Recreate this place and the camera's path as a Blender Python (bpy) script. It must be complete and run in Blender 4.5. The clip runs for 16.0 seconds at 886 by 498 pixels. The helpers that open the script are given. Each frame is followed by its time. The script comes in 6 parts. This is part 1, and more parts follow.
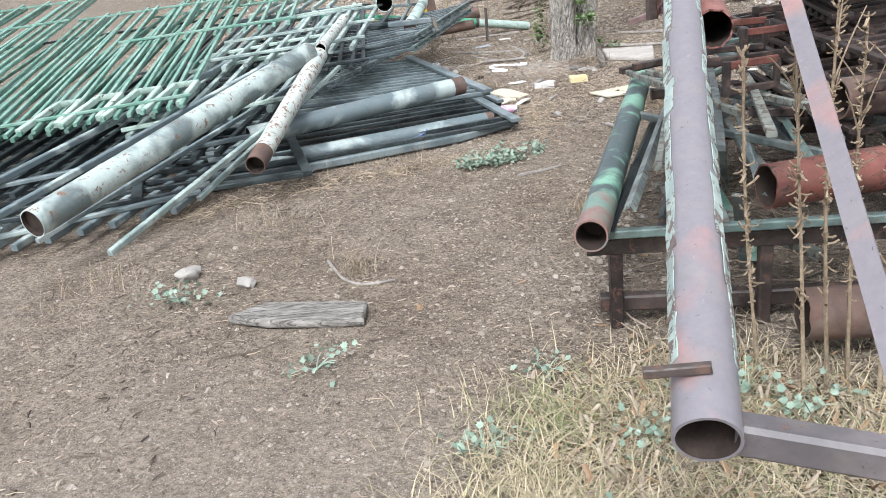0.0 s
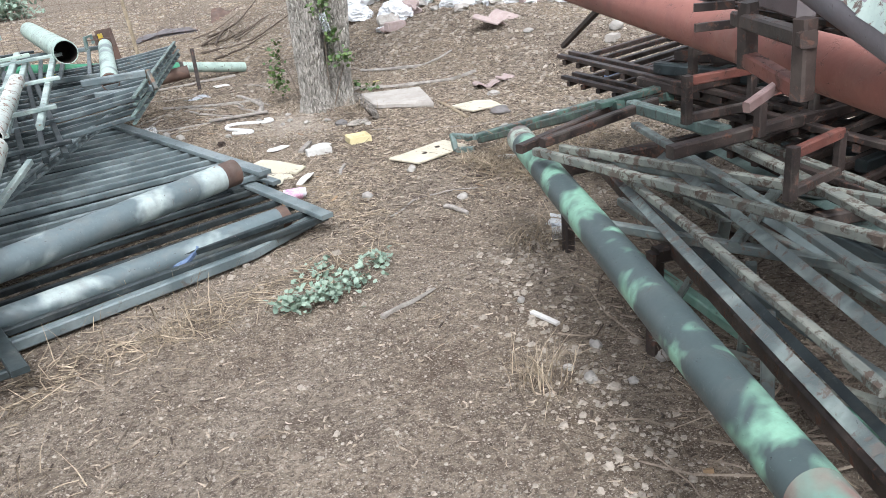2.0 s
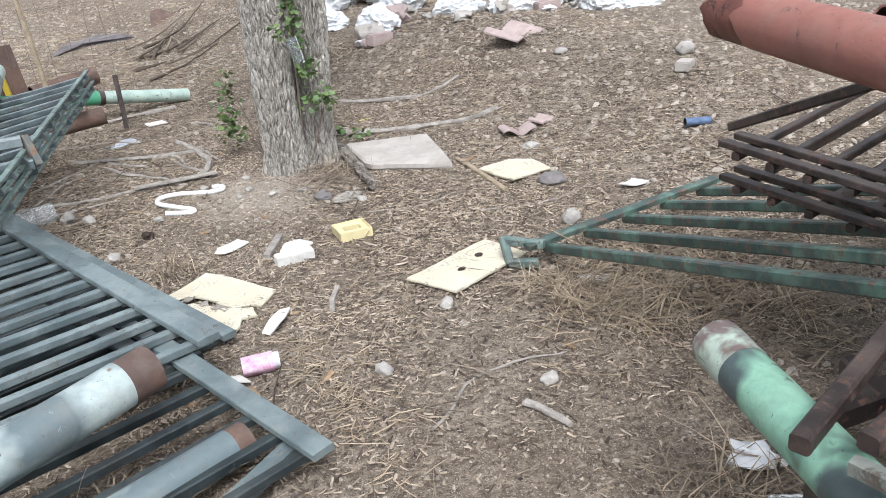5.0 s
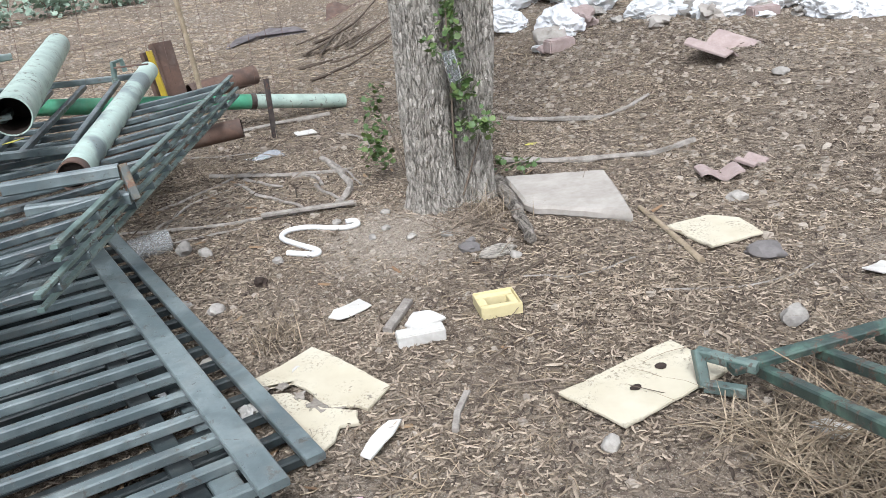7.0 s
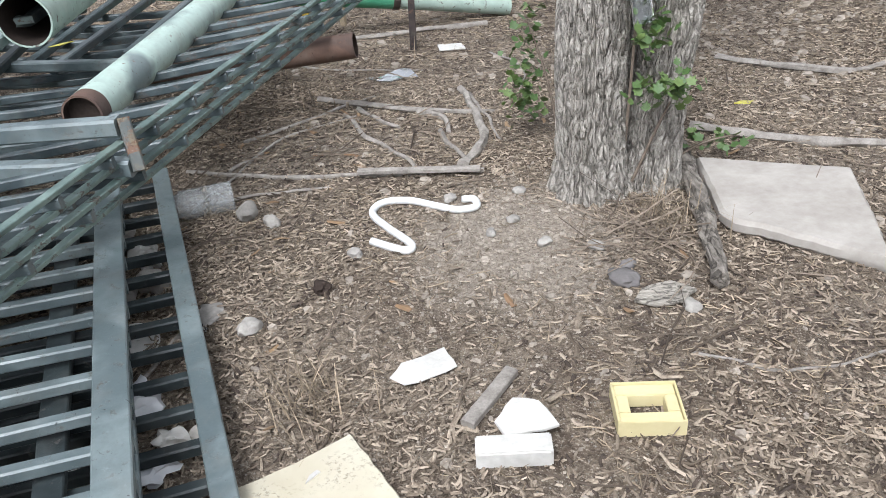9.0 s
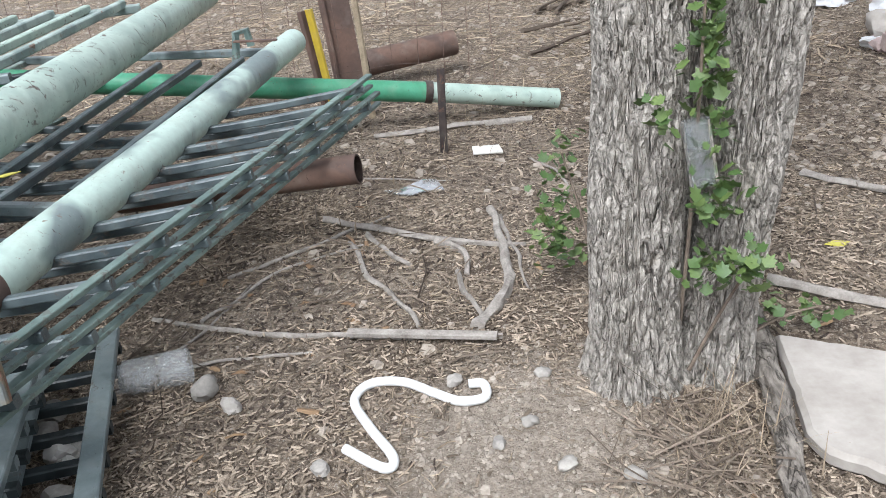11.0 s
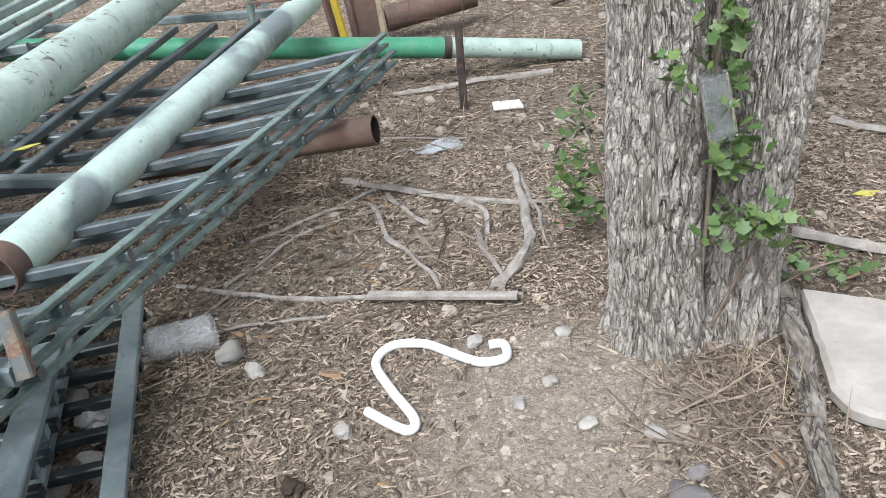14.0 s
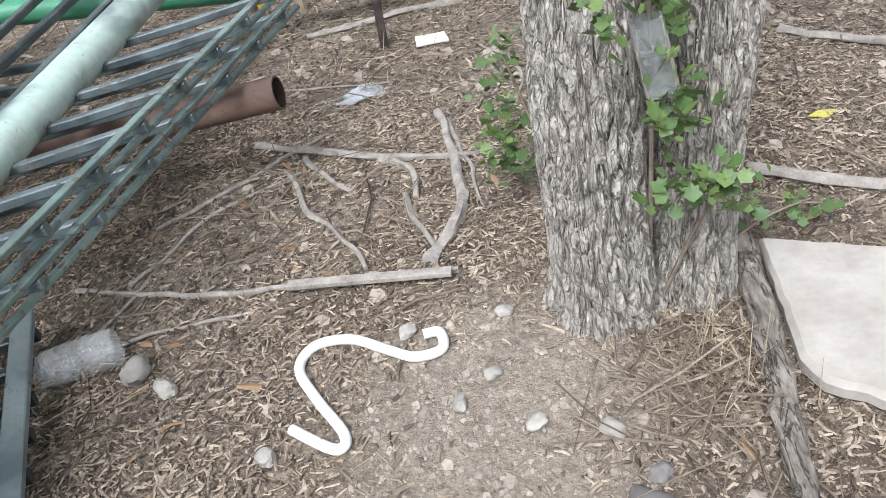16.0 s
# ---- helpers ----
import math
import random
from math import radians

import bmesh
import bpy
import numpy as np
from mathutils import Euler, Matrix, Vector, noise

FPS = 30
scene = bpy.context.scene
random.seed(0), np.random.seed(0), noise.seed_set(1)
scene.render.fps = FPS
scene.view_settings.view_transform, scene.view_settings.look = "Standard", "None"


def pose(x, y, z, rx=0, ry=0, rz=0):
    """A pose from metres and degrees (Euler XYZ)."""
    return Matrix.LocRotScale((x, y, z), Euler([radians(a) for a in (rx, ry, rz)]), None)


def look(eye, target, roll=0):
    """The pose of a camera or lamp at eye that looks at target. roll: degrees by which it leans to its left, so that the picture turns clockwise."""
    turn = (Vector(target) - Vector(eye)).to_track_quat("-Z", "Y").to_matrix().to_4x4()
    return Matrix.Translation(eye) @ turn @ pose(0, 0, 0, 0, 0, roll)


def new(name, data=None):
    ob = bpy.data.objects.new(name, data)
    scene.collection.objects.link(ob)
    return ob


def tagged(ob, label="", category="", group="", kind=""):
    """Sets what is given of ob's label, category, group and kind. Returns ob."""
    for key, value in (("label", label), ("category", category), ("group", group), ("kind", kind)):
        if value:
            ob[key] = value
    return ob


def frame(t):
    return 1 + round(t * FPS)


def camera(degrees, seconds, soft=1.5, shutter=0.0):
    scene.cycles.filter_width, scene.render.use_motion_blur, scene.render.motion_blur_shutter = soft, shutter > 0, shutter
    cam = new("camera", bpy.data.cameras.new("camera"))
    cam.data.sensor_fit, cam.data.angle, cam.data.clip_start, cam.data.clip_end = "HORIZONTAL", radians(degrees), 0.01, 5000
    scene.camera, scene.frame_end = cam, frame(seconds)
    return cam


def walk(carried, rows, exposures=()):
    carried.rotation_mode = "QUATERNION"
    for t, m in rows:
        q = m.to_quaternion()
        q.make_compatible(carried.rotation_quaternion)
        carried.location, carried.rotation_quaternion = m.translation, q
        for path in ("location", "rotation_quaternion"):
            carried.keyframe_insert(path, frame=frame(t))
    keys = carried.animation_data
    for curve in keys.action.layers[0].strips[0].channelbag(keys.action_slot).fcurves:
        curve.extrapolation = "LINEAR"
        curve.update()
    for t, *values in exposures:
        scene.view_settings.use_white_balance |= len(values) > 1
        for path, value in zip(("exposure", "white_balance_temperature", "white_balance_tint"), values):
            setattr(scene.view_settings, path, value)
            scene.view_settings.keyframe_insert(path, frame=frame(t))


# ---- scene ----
cam = camera(56.5, 16.0, soft=0.5)
METRES, EYE, TILT, LEAN, TURN = 7.28, 1.4, 0.0, 0.0, 0.0
ROWS = [
    (0.0, 0.0, 0.0, 0.0, -2.45, -22.13, 6.04),
    (0.5, -0.0151, 0.0724, -0.0022, -9.71, -22.63, 6.64),
    (1.0, -0.0276, 0.1472, 0.0036, -14.47, -23.49, 6.56),
    (1.5, -0.0501, 0.21, 0.0009, -19.67, -23.44, 6.11),
    (2.0, -0.0561, 0.2658, -0.0031, -26.03, -22.92, 5.36),
    (2.5, -0.0496, 0.3198, -0.0012, -29.65, -22.42, 3.92),
    (3.0, -0.0447, 0.3745, -0.0027, -32.46, -22.48, 2.83),
    (5.5, 0.0405, 0.5556, -0.0065, -26.32, -24.5, 6.08),
    (6.0, 0.0604, 0.5845, -0.0082, -21.89, -24.15, 6.51),
    (6.5, 0.0702, 0.603, -0.0059, -18.11, -23.82, 6.24),
    (7.0, 0.0726, 0.6304, -0.0096, -16.25, -23.49, 5.45),
    (7.5, 0.0754, 0.666, -0.0095, -16.13, -24.74, 4.43),
    (8.0, 0.0887, 0.6967, -0.0158, -12.12, -27.0, 3.95),
    (8.5, 0.1161, 0.7424, -0.017, -5.5, -28.63, 3.96),
    (9.0, 0.1243, 0.7817, -0.0222, -2.05, -30.4, 4.0),
    (9.5, 0.1299, 0.829, -0.0173, -0.26, -30.53, 4.21),
    (10.0, 0.143, 0.8566, -0.0154, 2.96, -28.59, 4.58),
    (12.5, 0.1561, 0.8859, -0.0115, 2.38, -26.8, 5.71),
    (13.0, 0.1563, 0.885, -0.0107, 2.51, -26.93, 5.72),
    (13.5, 0.1572, 0.8841, -0.0106, 3.92, -28.33, 6.66),
    (14.0, 0.1578, 0.8826, -0.0126, 4.08, -30.3, 7.42),
    (14.5, 0.1633, 0.8838, -0.0145, 3.47, -32.46, 8.4),
    (15.0, 0.1678, 0.8883, -0.0169, 3.26, -34.92, 10.0),
    (15.5, 0.1681, 0.9106, -0.0173, 2.11, -36.92, 10.93),
    (16.0, 0.1697, 0.9254, -0.0142, -1.43, -37.2, 10.69),
]
EXPOSURE = 0.62
walk(cam, [(t, pose(0, 0, EYE, TILT, LEAN, TURN) @ pose(METRES * x, METRES * y, METRES * z, 90 + pitch, roll, yaw)) for t, x, y, z, yaw, pitch, roll in ROWS],
     exposures=[(t, EXPOSURE + e, 5950, 10) for t, e in ((0.0, 0.3), (2.5, 0.25), (5.5, 0.15), (8.0, 0.0), (10.0, 0.1), (13.5, 0.15), (16.0, 0.25))])

# ---- world and sun: an overcast sky ----
SUN_UP, SUN_ROUND = 55.0, 200.0
world = bpy.data.worlds.new("sky")
scene.world = world
world.use_nodes = True
wt = world.node_tree
sky = wt.nodes.new("ShaderNodeTexSky")
sky.sky_type = "NISHITA"
sky.sun_disc = False
sky.sun_elevation, sky.sun_rotation = radians(SUN_UP), radians(SUN_ROUND)
sky.air_density, sky.dust_density = 1.0, 4.0
grey = wt.nodes.new("ShaderNodeHueSaturation")
grey.inputs["Saturation"].default_value = 0.12
wt.links.new(sky.outputs[0], grey.inputs["Color"])
wt.links.new(grey.outputs[0], wt.nodes["Background"].inputs["Color"])
wt.nodes["Background"].inputs["Strength"].default_value = 0.15
sun_data = bpy.data.lights.new("sun", "SUN")
sun_data.energy, sun_data.angle, sun_data.color = 1.5, radians(20), (1.0, 0.98, 0.95)
sun = new("sun", sun_data)
sun.matrix_world = look((0, 0, 20), (20 * math.tan(radians(90 - SUN_UP)) * -math.sin(radians(SUN_ROUND)), 20 * math.tan(radians(90 - SUN_UP)) * -math.cos(radians(SUN_ROUND)), 0))


# ---- materials ----
class Nodes:
    """Short hand for one node material."""

    def __init__(self, name):
        self.mat = bpy.data.materials.new(name)
        self.mat.use_nodes = True
        self.t = self.mat.node_tree
        self.b = self.t.nodes["Principled BSDF"]
        self.pos = self.t.nodes.new("ShaderNodeNewGeometry").outputs["Position"]

    def put(self, socket, value):
        if hasattr(value, "is_linked"):
            self.t.links.new(value, socket)
        else:
            socket.default_value = value

    def scaled(self, s, coord=None):
        n = self.t.nodes.new("ShaderNodeMapping")
        self.put(n.inputs["Vector"], coord or self.pos)
        n.inputs["Scale"].default_value = s
        return n.outputs[0]

    def noise(self, scale, detail=4, rough=0.6, coord=None, warp=0.0):
        n = self.t.nodes.new("ShaderNodeTexNoise")
        self.put(n.inputs["Vector"], coord or self.pos)
        n.inputs["Scale"].default_value, n.inputs["Detail"].default_value = scale, detail
        n.inputs["Roughness"].default_value, n.inputs["Distortion"].default_value = rough, warp
        return n.outputs[0]

    def cells(self, scale, feature="F1", coord=None, out="Distance"):
        n = self.t.nodes.new("ShaderNodeTexVoronoi")
        n.feature = feature
        self.put(n.inputs["Vector"], coord or self.pos)
        n.inputs["Scale"].default_value = scale
        return n.outputs[out]

    def ramp(self, value, *stops):
        n = self.t.nodes.new("ShaderNodeValToRGB")
        self.put(n.inputs[0], value)
        e = n.color_ramp.elements
        while len(e) < len(stops):
            e.new(0.5)
        for k, (p, c) in zip(e, stops):
            k.position = p
            k.color = (c, c, c, 1) if isinstance(c, (int, float)) else (*c, 1)
        return n.outputs[0]

    def mix(self, f, a, b, how="MIX"):
        n = self.t.nodes.new("ShaderNodeMix")
        n.data_type, n.blend_type = "RGBA", how
        self.put(n.inputs[0], f)
        for s, c in ((n.inputs[6], a), (n.inputs[7], b)):
            self.put(s, c if hasattr(c, "is_linked") else (*c, 1))
        return n.outputs[2]

    def math(self, op, a, b=0.0):
        n = self.t.nodes.new("ShaderNodeMath")
        n.operation = op
        self.put(n.inputs[0], a)
        self.put(n.inputs[1], b)
        return n.outputs[0]

    def random(self, island=False):
        if island:
            return self.t.nodes.new("ShaderNodeNewGeometry").outputs["Random Per Island"]
        return self.t.nodes.new("ShaderNodeObjectInfo").outputs["Random"]

    def finish(self, colour, rough=0.6, metal=0.0, bump=None, strength=0.3, distance=0.01, spec=0.5):
        self.put(self.b.inputs["Base Color"], colour if hasattr(colour, "is_linked") else (*colour, 1))
        self.put(self.b.inputs["Roughness"], rough)
        self.put(self.b.inputs["Metallic"], metal)
        self.b.inputs["Specular IOR Level"].default_value = spec
        if bump is not None:
            n = self.t.nodes.new("ShaderNodeBump")
            n.inputs["Strength"].default_value, n.inputs["Distance"].default_value = strength, distance
            self.put(n.inputs["Height"], bump)
            self.t.links.new(n.outputs[0], self.b.inputs["Normal"])
        return self.mat


def painted(name, base, second, rust=0.45, patch=7.0, patch_at=0.5, chips=(0.62, 0.68), rust_colour=(0.13, 0.07, 0.045), rough=0.45, soft=0.08, dirt=0.3, spec=0.5):
    """Old painted steel: two coats in soft patches, chips down to rust, grime."""
    n = Nodes(name)
    coat = n.mix(n.ramp(n.noise(patch, 3, 0.55, warp=0.4), (patch_at - soft, 0.0), (patch_at + soft, 1.0)), base, second)
    coat = n.mix(n.ramp(n.noise(38, 5, 0.7), (0.35, 0.0), (0.75, 0.35)), coat, tuple(c * 0.55 for c in base))
    coat = n.mix(n.math("MULTIPLY", n.random(), 0.12), coat, tuple(c * 0.6 for c in second))
    worn = n.ramp(n.noise(24, 8, 0.72, warp=0.6), (chips[0], 0.0), (chips[1], 1.0))
    worn = n.math("MULTIPLY", worn, n.ramp(n.noise(3.1, 3), (rust - 0.12, 1.0), (rust + 0.16, 0.25)))
    rusty = n.mix(n.noise(90, 4), rust_colour, tuple(c * 1.9 for c in rust_colour))
    dust = n.ramp(n.noise(11, 4, 0.6), (0.5, 0.0), (0.8, dirt))
    col = n.mix(dust, n.mix(worn, coat, rusty), (0.27, 0.24, 0.2))
    fleck = n.ramp(n.noise(62, 7, 0.75, warp=0.8), (0.63, 0.0), (0.67, 0.85))
    col = n.mix(fleck, col, tuple(0.35 * c for c in rust_colour))
    scuff = n.ramp(n.noise(46, 6, 0.75, warp=1.1), (0.63, 0.0), (0.7, 0.5))
    col = n.mix(scuff, col, tuple(min(0.5, 0.75 * (a + c) + 0.04) for a, c in zip(base, second)))
    height = n.math("SUBTRACT", n.math("MULTIPLY", n.noise(120, 3), 0.3), n.math("MAXIMUM", worn, fleck))
    return n.finish(col, n.math("ADD", n.math("MULTIPLY", n.math("MAXIMUM", worn, fleck), 0.35), n.math("ADD", n.math("MULTIPLY", n.noise(9, 4), 0.2), rough - 0.1)), 0.0, height, 0.5, 0.003, spec)


def speckled(name, dark, light, scale, rough=0.9, strength=0.5, distance=0.004, island=False, spread=0.5):
    """A matt surface between two colours, broken up at two sizes."""
    n = Nodes(name)
    f = n.math("ADD", n.math("MULTIPLY", n.noise(scale, 5, 0.65), 0.7), n.math("MULTIPLY", n.noise(scale * 7, 3), 0.3))
    col = n.mix(n.ramp(f, (0.35, 0.0), (0.65, 1.0)), dark, light)
    col = n.mix(n.math("MULTIPLY", n.random(island), spread), col, tuple(c * 0.45 for c in dark))
    return n.finish(col, rough, 0, f, strength, distance, 0.25)


MINT = painted("mint_paint", (0.47, 0.58, 0.5), (0.36, 0.46, 0.4), rust=0.55, chips=(0.58, 0.62), rust_colour=(0.08, 0.06, 0.05))
PALE = painted("pale_mint_paint", (0.42, 0.5, 0.46), (0.2, 0.26, 0.245), rust=0.5, patch=6, chips=(0.58, 0.64))
BLOTCHED = painted("blotched_white_paint", (0.48, 0.55, 0.51), (0.13, 0.165, 0.165), patch=4.2, patch_at=0.52, soft=0.07, rust=0.6, chips=(0.57, 0.62))
MOTTLED = painted("mottled_mint_paint", (0.48, 0.6, 0.53), (0.17, 0.21, 0.21), patch=3.2, patch_at=0.58, soft=0.06, rust=0.5, chips=(0.61, 0.65))
GREYPIPE = painted("grey_green_paint", (0.12, 0.155, 0.165), (0.42, 0.48, 0.46), patch=3.6, patch_at=0.58, soft=0.06)
GREEN = painted("leaf_green_paint", (0.06, 0.26, 0.14), (0.08, 0.32, 0.19), rust=0.45)
SEAGREEN = painted("sea_green_paint", (0.13, 0.28, 0.21), (0.24, 0.38, 0.31), rust=0.5, patch=7, chips=(0.6, 0.66), rust_colour=(0.07, 0.06, 0.05))
WHITEPAINT = painted("chalky_white_paint", (0.6, 0.62, 0.57), (0.47, 0.53, 0.48), rust=0.7, patch=5, chips=(0.54, 0.58), rust_colour=(0.15, 0.085, 0.06))
CAMO = painted("camouflage_paint", (0.05, 0.06, 0.07), (0.24, 0.44, 0.32), patch=5.5, patch_at=0.545, soft=0.05, rust=0.5, chips=(0.61, 0.66), rust_colour=(0.06, 0.06, 0.06), dirt=0.12)
SLATE = painted("slate_grey_paint", (0.11, 0.14, 0.146), (0.2, 0.24, 0.242), rust=0.5, patch=5, chips=(0.58, 0.64), rust_colour=(0.08, 0.075, 0.065), rough=0.34, dirt=0.25)
DEEPSLATE = painted("dark_slate_paint", (0.055, 0.072, 0.078), (0.12, 0.15, 0.155), rust=0.55, patch=7, chips=(0.57, 0.63), rust_colour=(0.07, 0.06, 0.05), rough=0.34, dirt=0.2)
ANGLE = painted("dull_green_grey_paint", (0.095, 0.115, 0.112), (0.23, 0.27, 0.25), patch=7, patch_at=0.55, rust=0.6, chips=(0.53, 0.6), rust_colour=(0.09, 0.07, 0.058), rough=0.42, dirt=0.35)
# Black green paint; on two lower panels it stands for shade in gaps.
DARK = painted("black_green_paint_and_gap_shade", (0.016, 0.022, 0.024), (0.04, 0.052, 0.054), rust=0.45, chips=(0.61, 0.68), rust_colour=(0.1, 0.09, 0.08), dirt=0.15, spec=0.4)
RACKGREEN = painted("bottle_green_paint", (0.075, 0.115, 0.105), (0.2, 0.27, 0.24), patch_at=0.52, soft=0.14, chips=(0.55, 0.6), rust=0.55, patch=7, rust_colour=(0.07, 0.06, 0.05), dirt=0.2)
PRIMER = painted("red_primer", (0.3, 0.125, 0.098), (0.23, 0.098, 0.08), patch=5, patch_at=0.54, rust=0.5, chips=(0.59, 0.66), rust_colour=(0.1, 0.06, 0.05), rough=0.6, dirt=0.25, spec=0.35)
UMBER = painted("umber_steel", (0.1, 0.088, 0.09), (0.15, 0.13, 0.13), patch=5, rust=0.5, rough=0.5)
PURPLE = painted("brown_primer", (0.21, 0.196, 0.21), (0.33, 0.2, 0.185), patch=3.4, patch_at=0.62, soft=0.05, rust=0.45, chips=(0.65, 0.72), rust_colour=(0.17, 0.09, 0.085), rough=0.5)
DULLRED = painted("dull_red_primer", (0.11, 0.04, 0.03), (0.19, 0.068, 0.05), patch=7, rust=0.55, chips=(0.53, 0.6), rust_colour=(0.035, 0.024, 0.02), rough=0.6, dirt=0.15, spec=0.35)
BROWN = painted("dark_brown_steel", (0.024, 0.018, 0.016), (0.06, 0.043, 0.037), patch=7, rust=0.55, chips=(0.55, 0.62), rust_colour=(0.09, 0.046, 0.032), rough=0.5, dirt=0.2, spec=0.4)
PINKISH = painted("faded_pink_primer", (0.3, 0.21, 0.2), (0.2, 0.13, 0.12), patch=9)
FLAKING = painted("flaking_mint_paint", (0.46, 0.55, 0.49), (0.32, 0.39, 0.36), patch=14, rust=0.7, chips=(0.52, 0.56), rust_colour=(0.1, 0.075, 0.065))
RUST = painted("rusted_steel", (0.095, 0.062, 0.05), (0.15, 0.09, 0.066), patch=6, rust=0.6, rough=0.8)
LICHEN = painted("flaking_bar_paint", (0.15, 0.16, 0.14), (0.24, 0.25, 0.21), patch=9, rust=0.6, chips=(0.5, 0.56), rust_colour=(0.06, 0.045, 0.035), rough=0.7)
# Near-black for the shade inside pipes and holes; also a lump's own colour.
SHADE_AND_LUMP = speckled("hollow_shade_and_lump", (0.03, 0.022, 0.018), (0.07, 0.05, 0.04), 20)
PROPPED = painted("worn_bottle_green_paint", (0.04, 0.066, 0.058), (0.11, 0.19, 0.15), patch=9, patch_at=0.55, rust=0.6, chips=(0.54, 0.6), rust_colour=(0.1, 0.06, 0.045), dirt=0.2)


def soil():
    n = Nodes("dry_soil")
    big = n.noise(0.9, 4, 0.6)
    mid = n.noise(9, 7, 0.7, warp=0.4)
    fine = n.noise(60, 6, 0.75)
    col = n.mix(n.ramp(mid, (0.36, 0.0), (0.64, 1.0)), (0.125, 0.094, 0.07), (0.3, 0.243, 0.185))
    col = n.mix(n.ramp(big, (0.42, 0.0), (0.68, 0.65)), col, (0.31, 0.262, 0.212))
    col = n.mix(n.ramp(n.noise(2.3, 5, 0.65), (0.5, 0.0), (0.7, 0.55)), col, (0.1, 0.076, 0.058))
    clod = n.cells(38, "SMOOTH_F1")
    col = n.mix(n.ramp(clod, (0.42, 0.0), (0.75, 0.55)), col, (0.085, 0.064, 0.048))
    col = n.mix(n.ramp(fine, (0.46, 0.0), (0.6, 0.8)), col, (0.07, 0.053, 0.041))
    col = n.mix(n.ramp(n.noise(150, 4, 0.8), (0.54, 0.0), (0.63, 0.85)), col, (0.44, 0.385, 0.315))
    bare = None
    for cx, cy, rx, ry, much in ((1.13, 7.95, 0.42, 0.5, 0.6), (-0.75, 1.9, 1.1, 0.9, 0.25)):
        sep = n.t.nodes.new("ShaderNodeSeparateXYZ")
        n.put(sep.inputs[0], n.pos)
        u = n.math("POWER", n.math("DIVIDE", n.math("SUBTRACT", sep.outputs[0], cx), rx), 2.0)
        v = n.math("POWER", n.math("DIVIDE", n.math("SUBTRACT", sep.outputs[1], cy), ry), 2.0)
        e = n.ramp(n.math("ADD", n.math("ADD", u, v), n.math("MULTIPLY", n.math("SUBTRACT", mid, 0.5), 2.2)), (0.3, much), (1.1, 0.0))
        bare = e if bare is None else n.math("MAXIMUM", bare, e)
    col = n.mix(bare, col, n.mix(n.ramp(fine, (0.4, 0.0), (0.65, 1.0)), (0.4, 0.345, 0.285), (0.27, 0.228, 0.182)))
    grit = n.cells(75)
    grit_on = n.math("MULTIPLY", n.ramp(grit, (0.14, 1.0), (0.24, 0.0)), n.ramp(n.cells(75, out="Color"), (0.5, 0.0), (0.62, 1.0)))
    col = n.mix(grit_on, col, (0.42, 0.385, 0.335))
    h = n.math("ADD", n.math("ADD", n.math("MULTIPLY", mid, 0.6), n.math("MULTIPLY", fine, 0.5)), n.math("MULTIPLY", grit_on, 0.5))
    h = n.math("SUBTRACT", h, n.math("MULTIPLY", clod, 0.5))
    return n.finish(col, 0.95, 0, h, 1.0, 0.022, 0.1)


def bark():
    n = Nodes("grey_bark")
    bend = n.noise(7, 3, 0.5)
    wavy = n.t.nodes.new("ShaderNodeVectorMath")
    wavy.operation = "ADD"
    n.put(wavy.inputs[0], n.scaled((1, 1, 0.26)))
    shift = n.t.nodes.new("ShaderNodeCombineXYZ")
    n.put(shift.inputs[0], n.math("MULTIPLY", bend, 0.07))
    n.put(shift.inputs[1], n.math("MULTIPLY", n.noise(11, 3, 0.5), 0.05))
    n.put(wavy.inputs[1], shift.outputs[0])
    plate = n.cells(36, "DISTANCE_TO_EDGE", wavy.outputs[0])
    furrow = n.math("ABSOLUTE", n.math("SUBTRACT", n.noise(26, 4, 0.5, n.scaled((1, 1, 0.34)), 0.9), 0.5))
    fibre = n.noise(70, 7, 0.7, n.scaled((1, 1, 0.6)), 0.3)
    base = n.mix(n.ramp(fibre, (0.3, 0.0), (0.7, 1.0)), (0.38, 0.35, 0.308), (0.54, 0.5, 0.445))
    fine = n.math("ABSOLUTE", n.math("SUBTRACT", n.noise(55, 4, 0.5, n.scaled((1, 1, 0.45)), 0.6), 0.5))
    base = n.mix(n.ramp(fine, (0.004, 0.1), (0.025, 0.0)), base, (0.17, 0.15, 0.13))
    base = n.mix(n.ramp(plate, (0.02, 0.5), (0.11, 0.0)), base, (0.17, 0.15, 0.13))
    base = n.mix(n.ramp(furrow, (0.006, 0.12), (0.03, 0.0)), base, (0.14, 0.12, 0.1))
    base = n.mix(n.ramp(n.noise(5, 4), (0.5, 0.0), (0.75, 0.4)), base, (0.3, 0.275, 0.225))
    base = n.mix(n.ramp(n.noise(160, 3, 0.7), (0.5, 0.0), (0.75, 0.5)), base, (0.2, 0.18, 0.155))
    h = n.math("ADD", n.ramp(furrow, (0.0, 0.0), (0.1, 0.25)), n.math("ADD", n.math("MULTIPLY", fibre, 0.4), n.math("ADD", n.ramp(fine, (0.0, 0.0), (0.06, 0.3)), n.ramp(plate, (0.0, 0.0), (0.22, 0.7)))))
    return n.finish(base, 0.95, 0, h, 1.0, 0.014, 0.1)


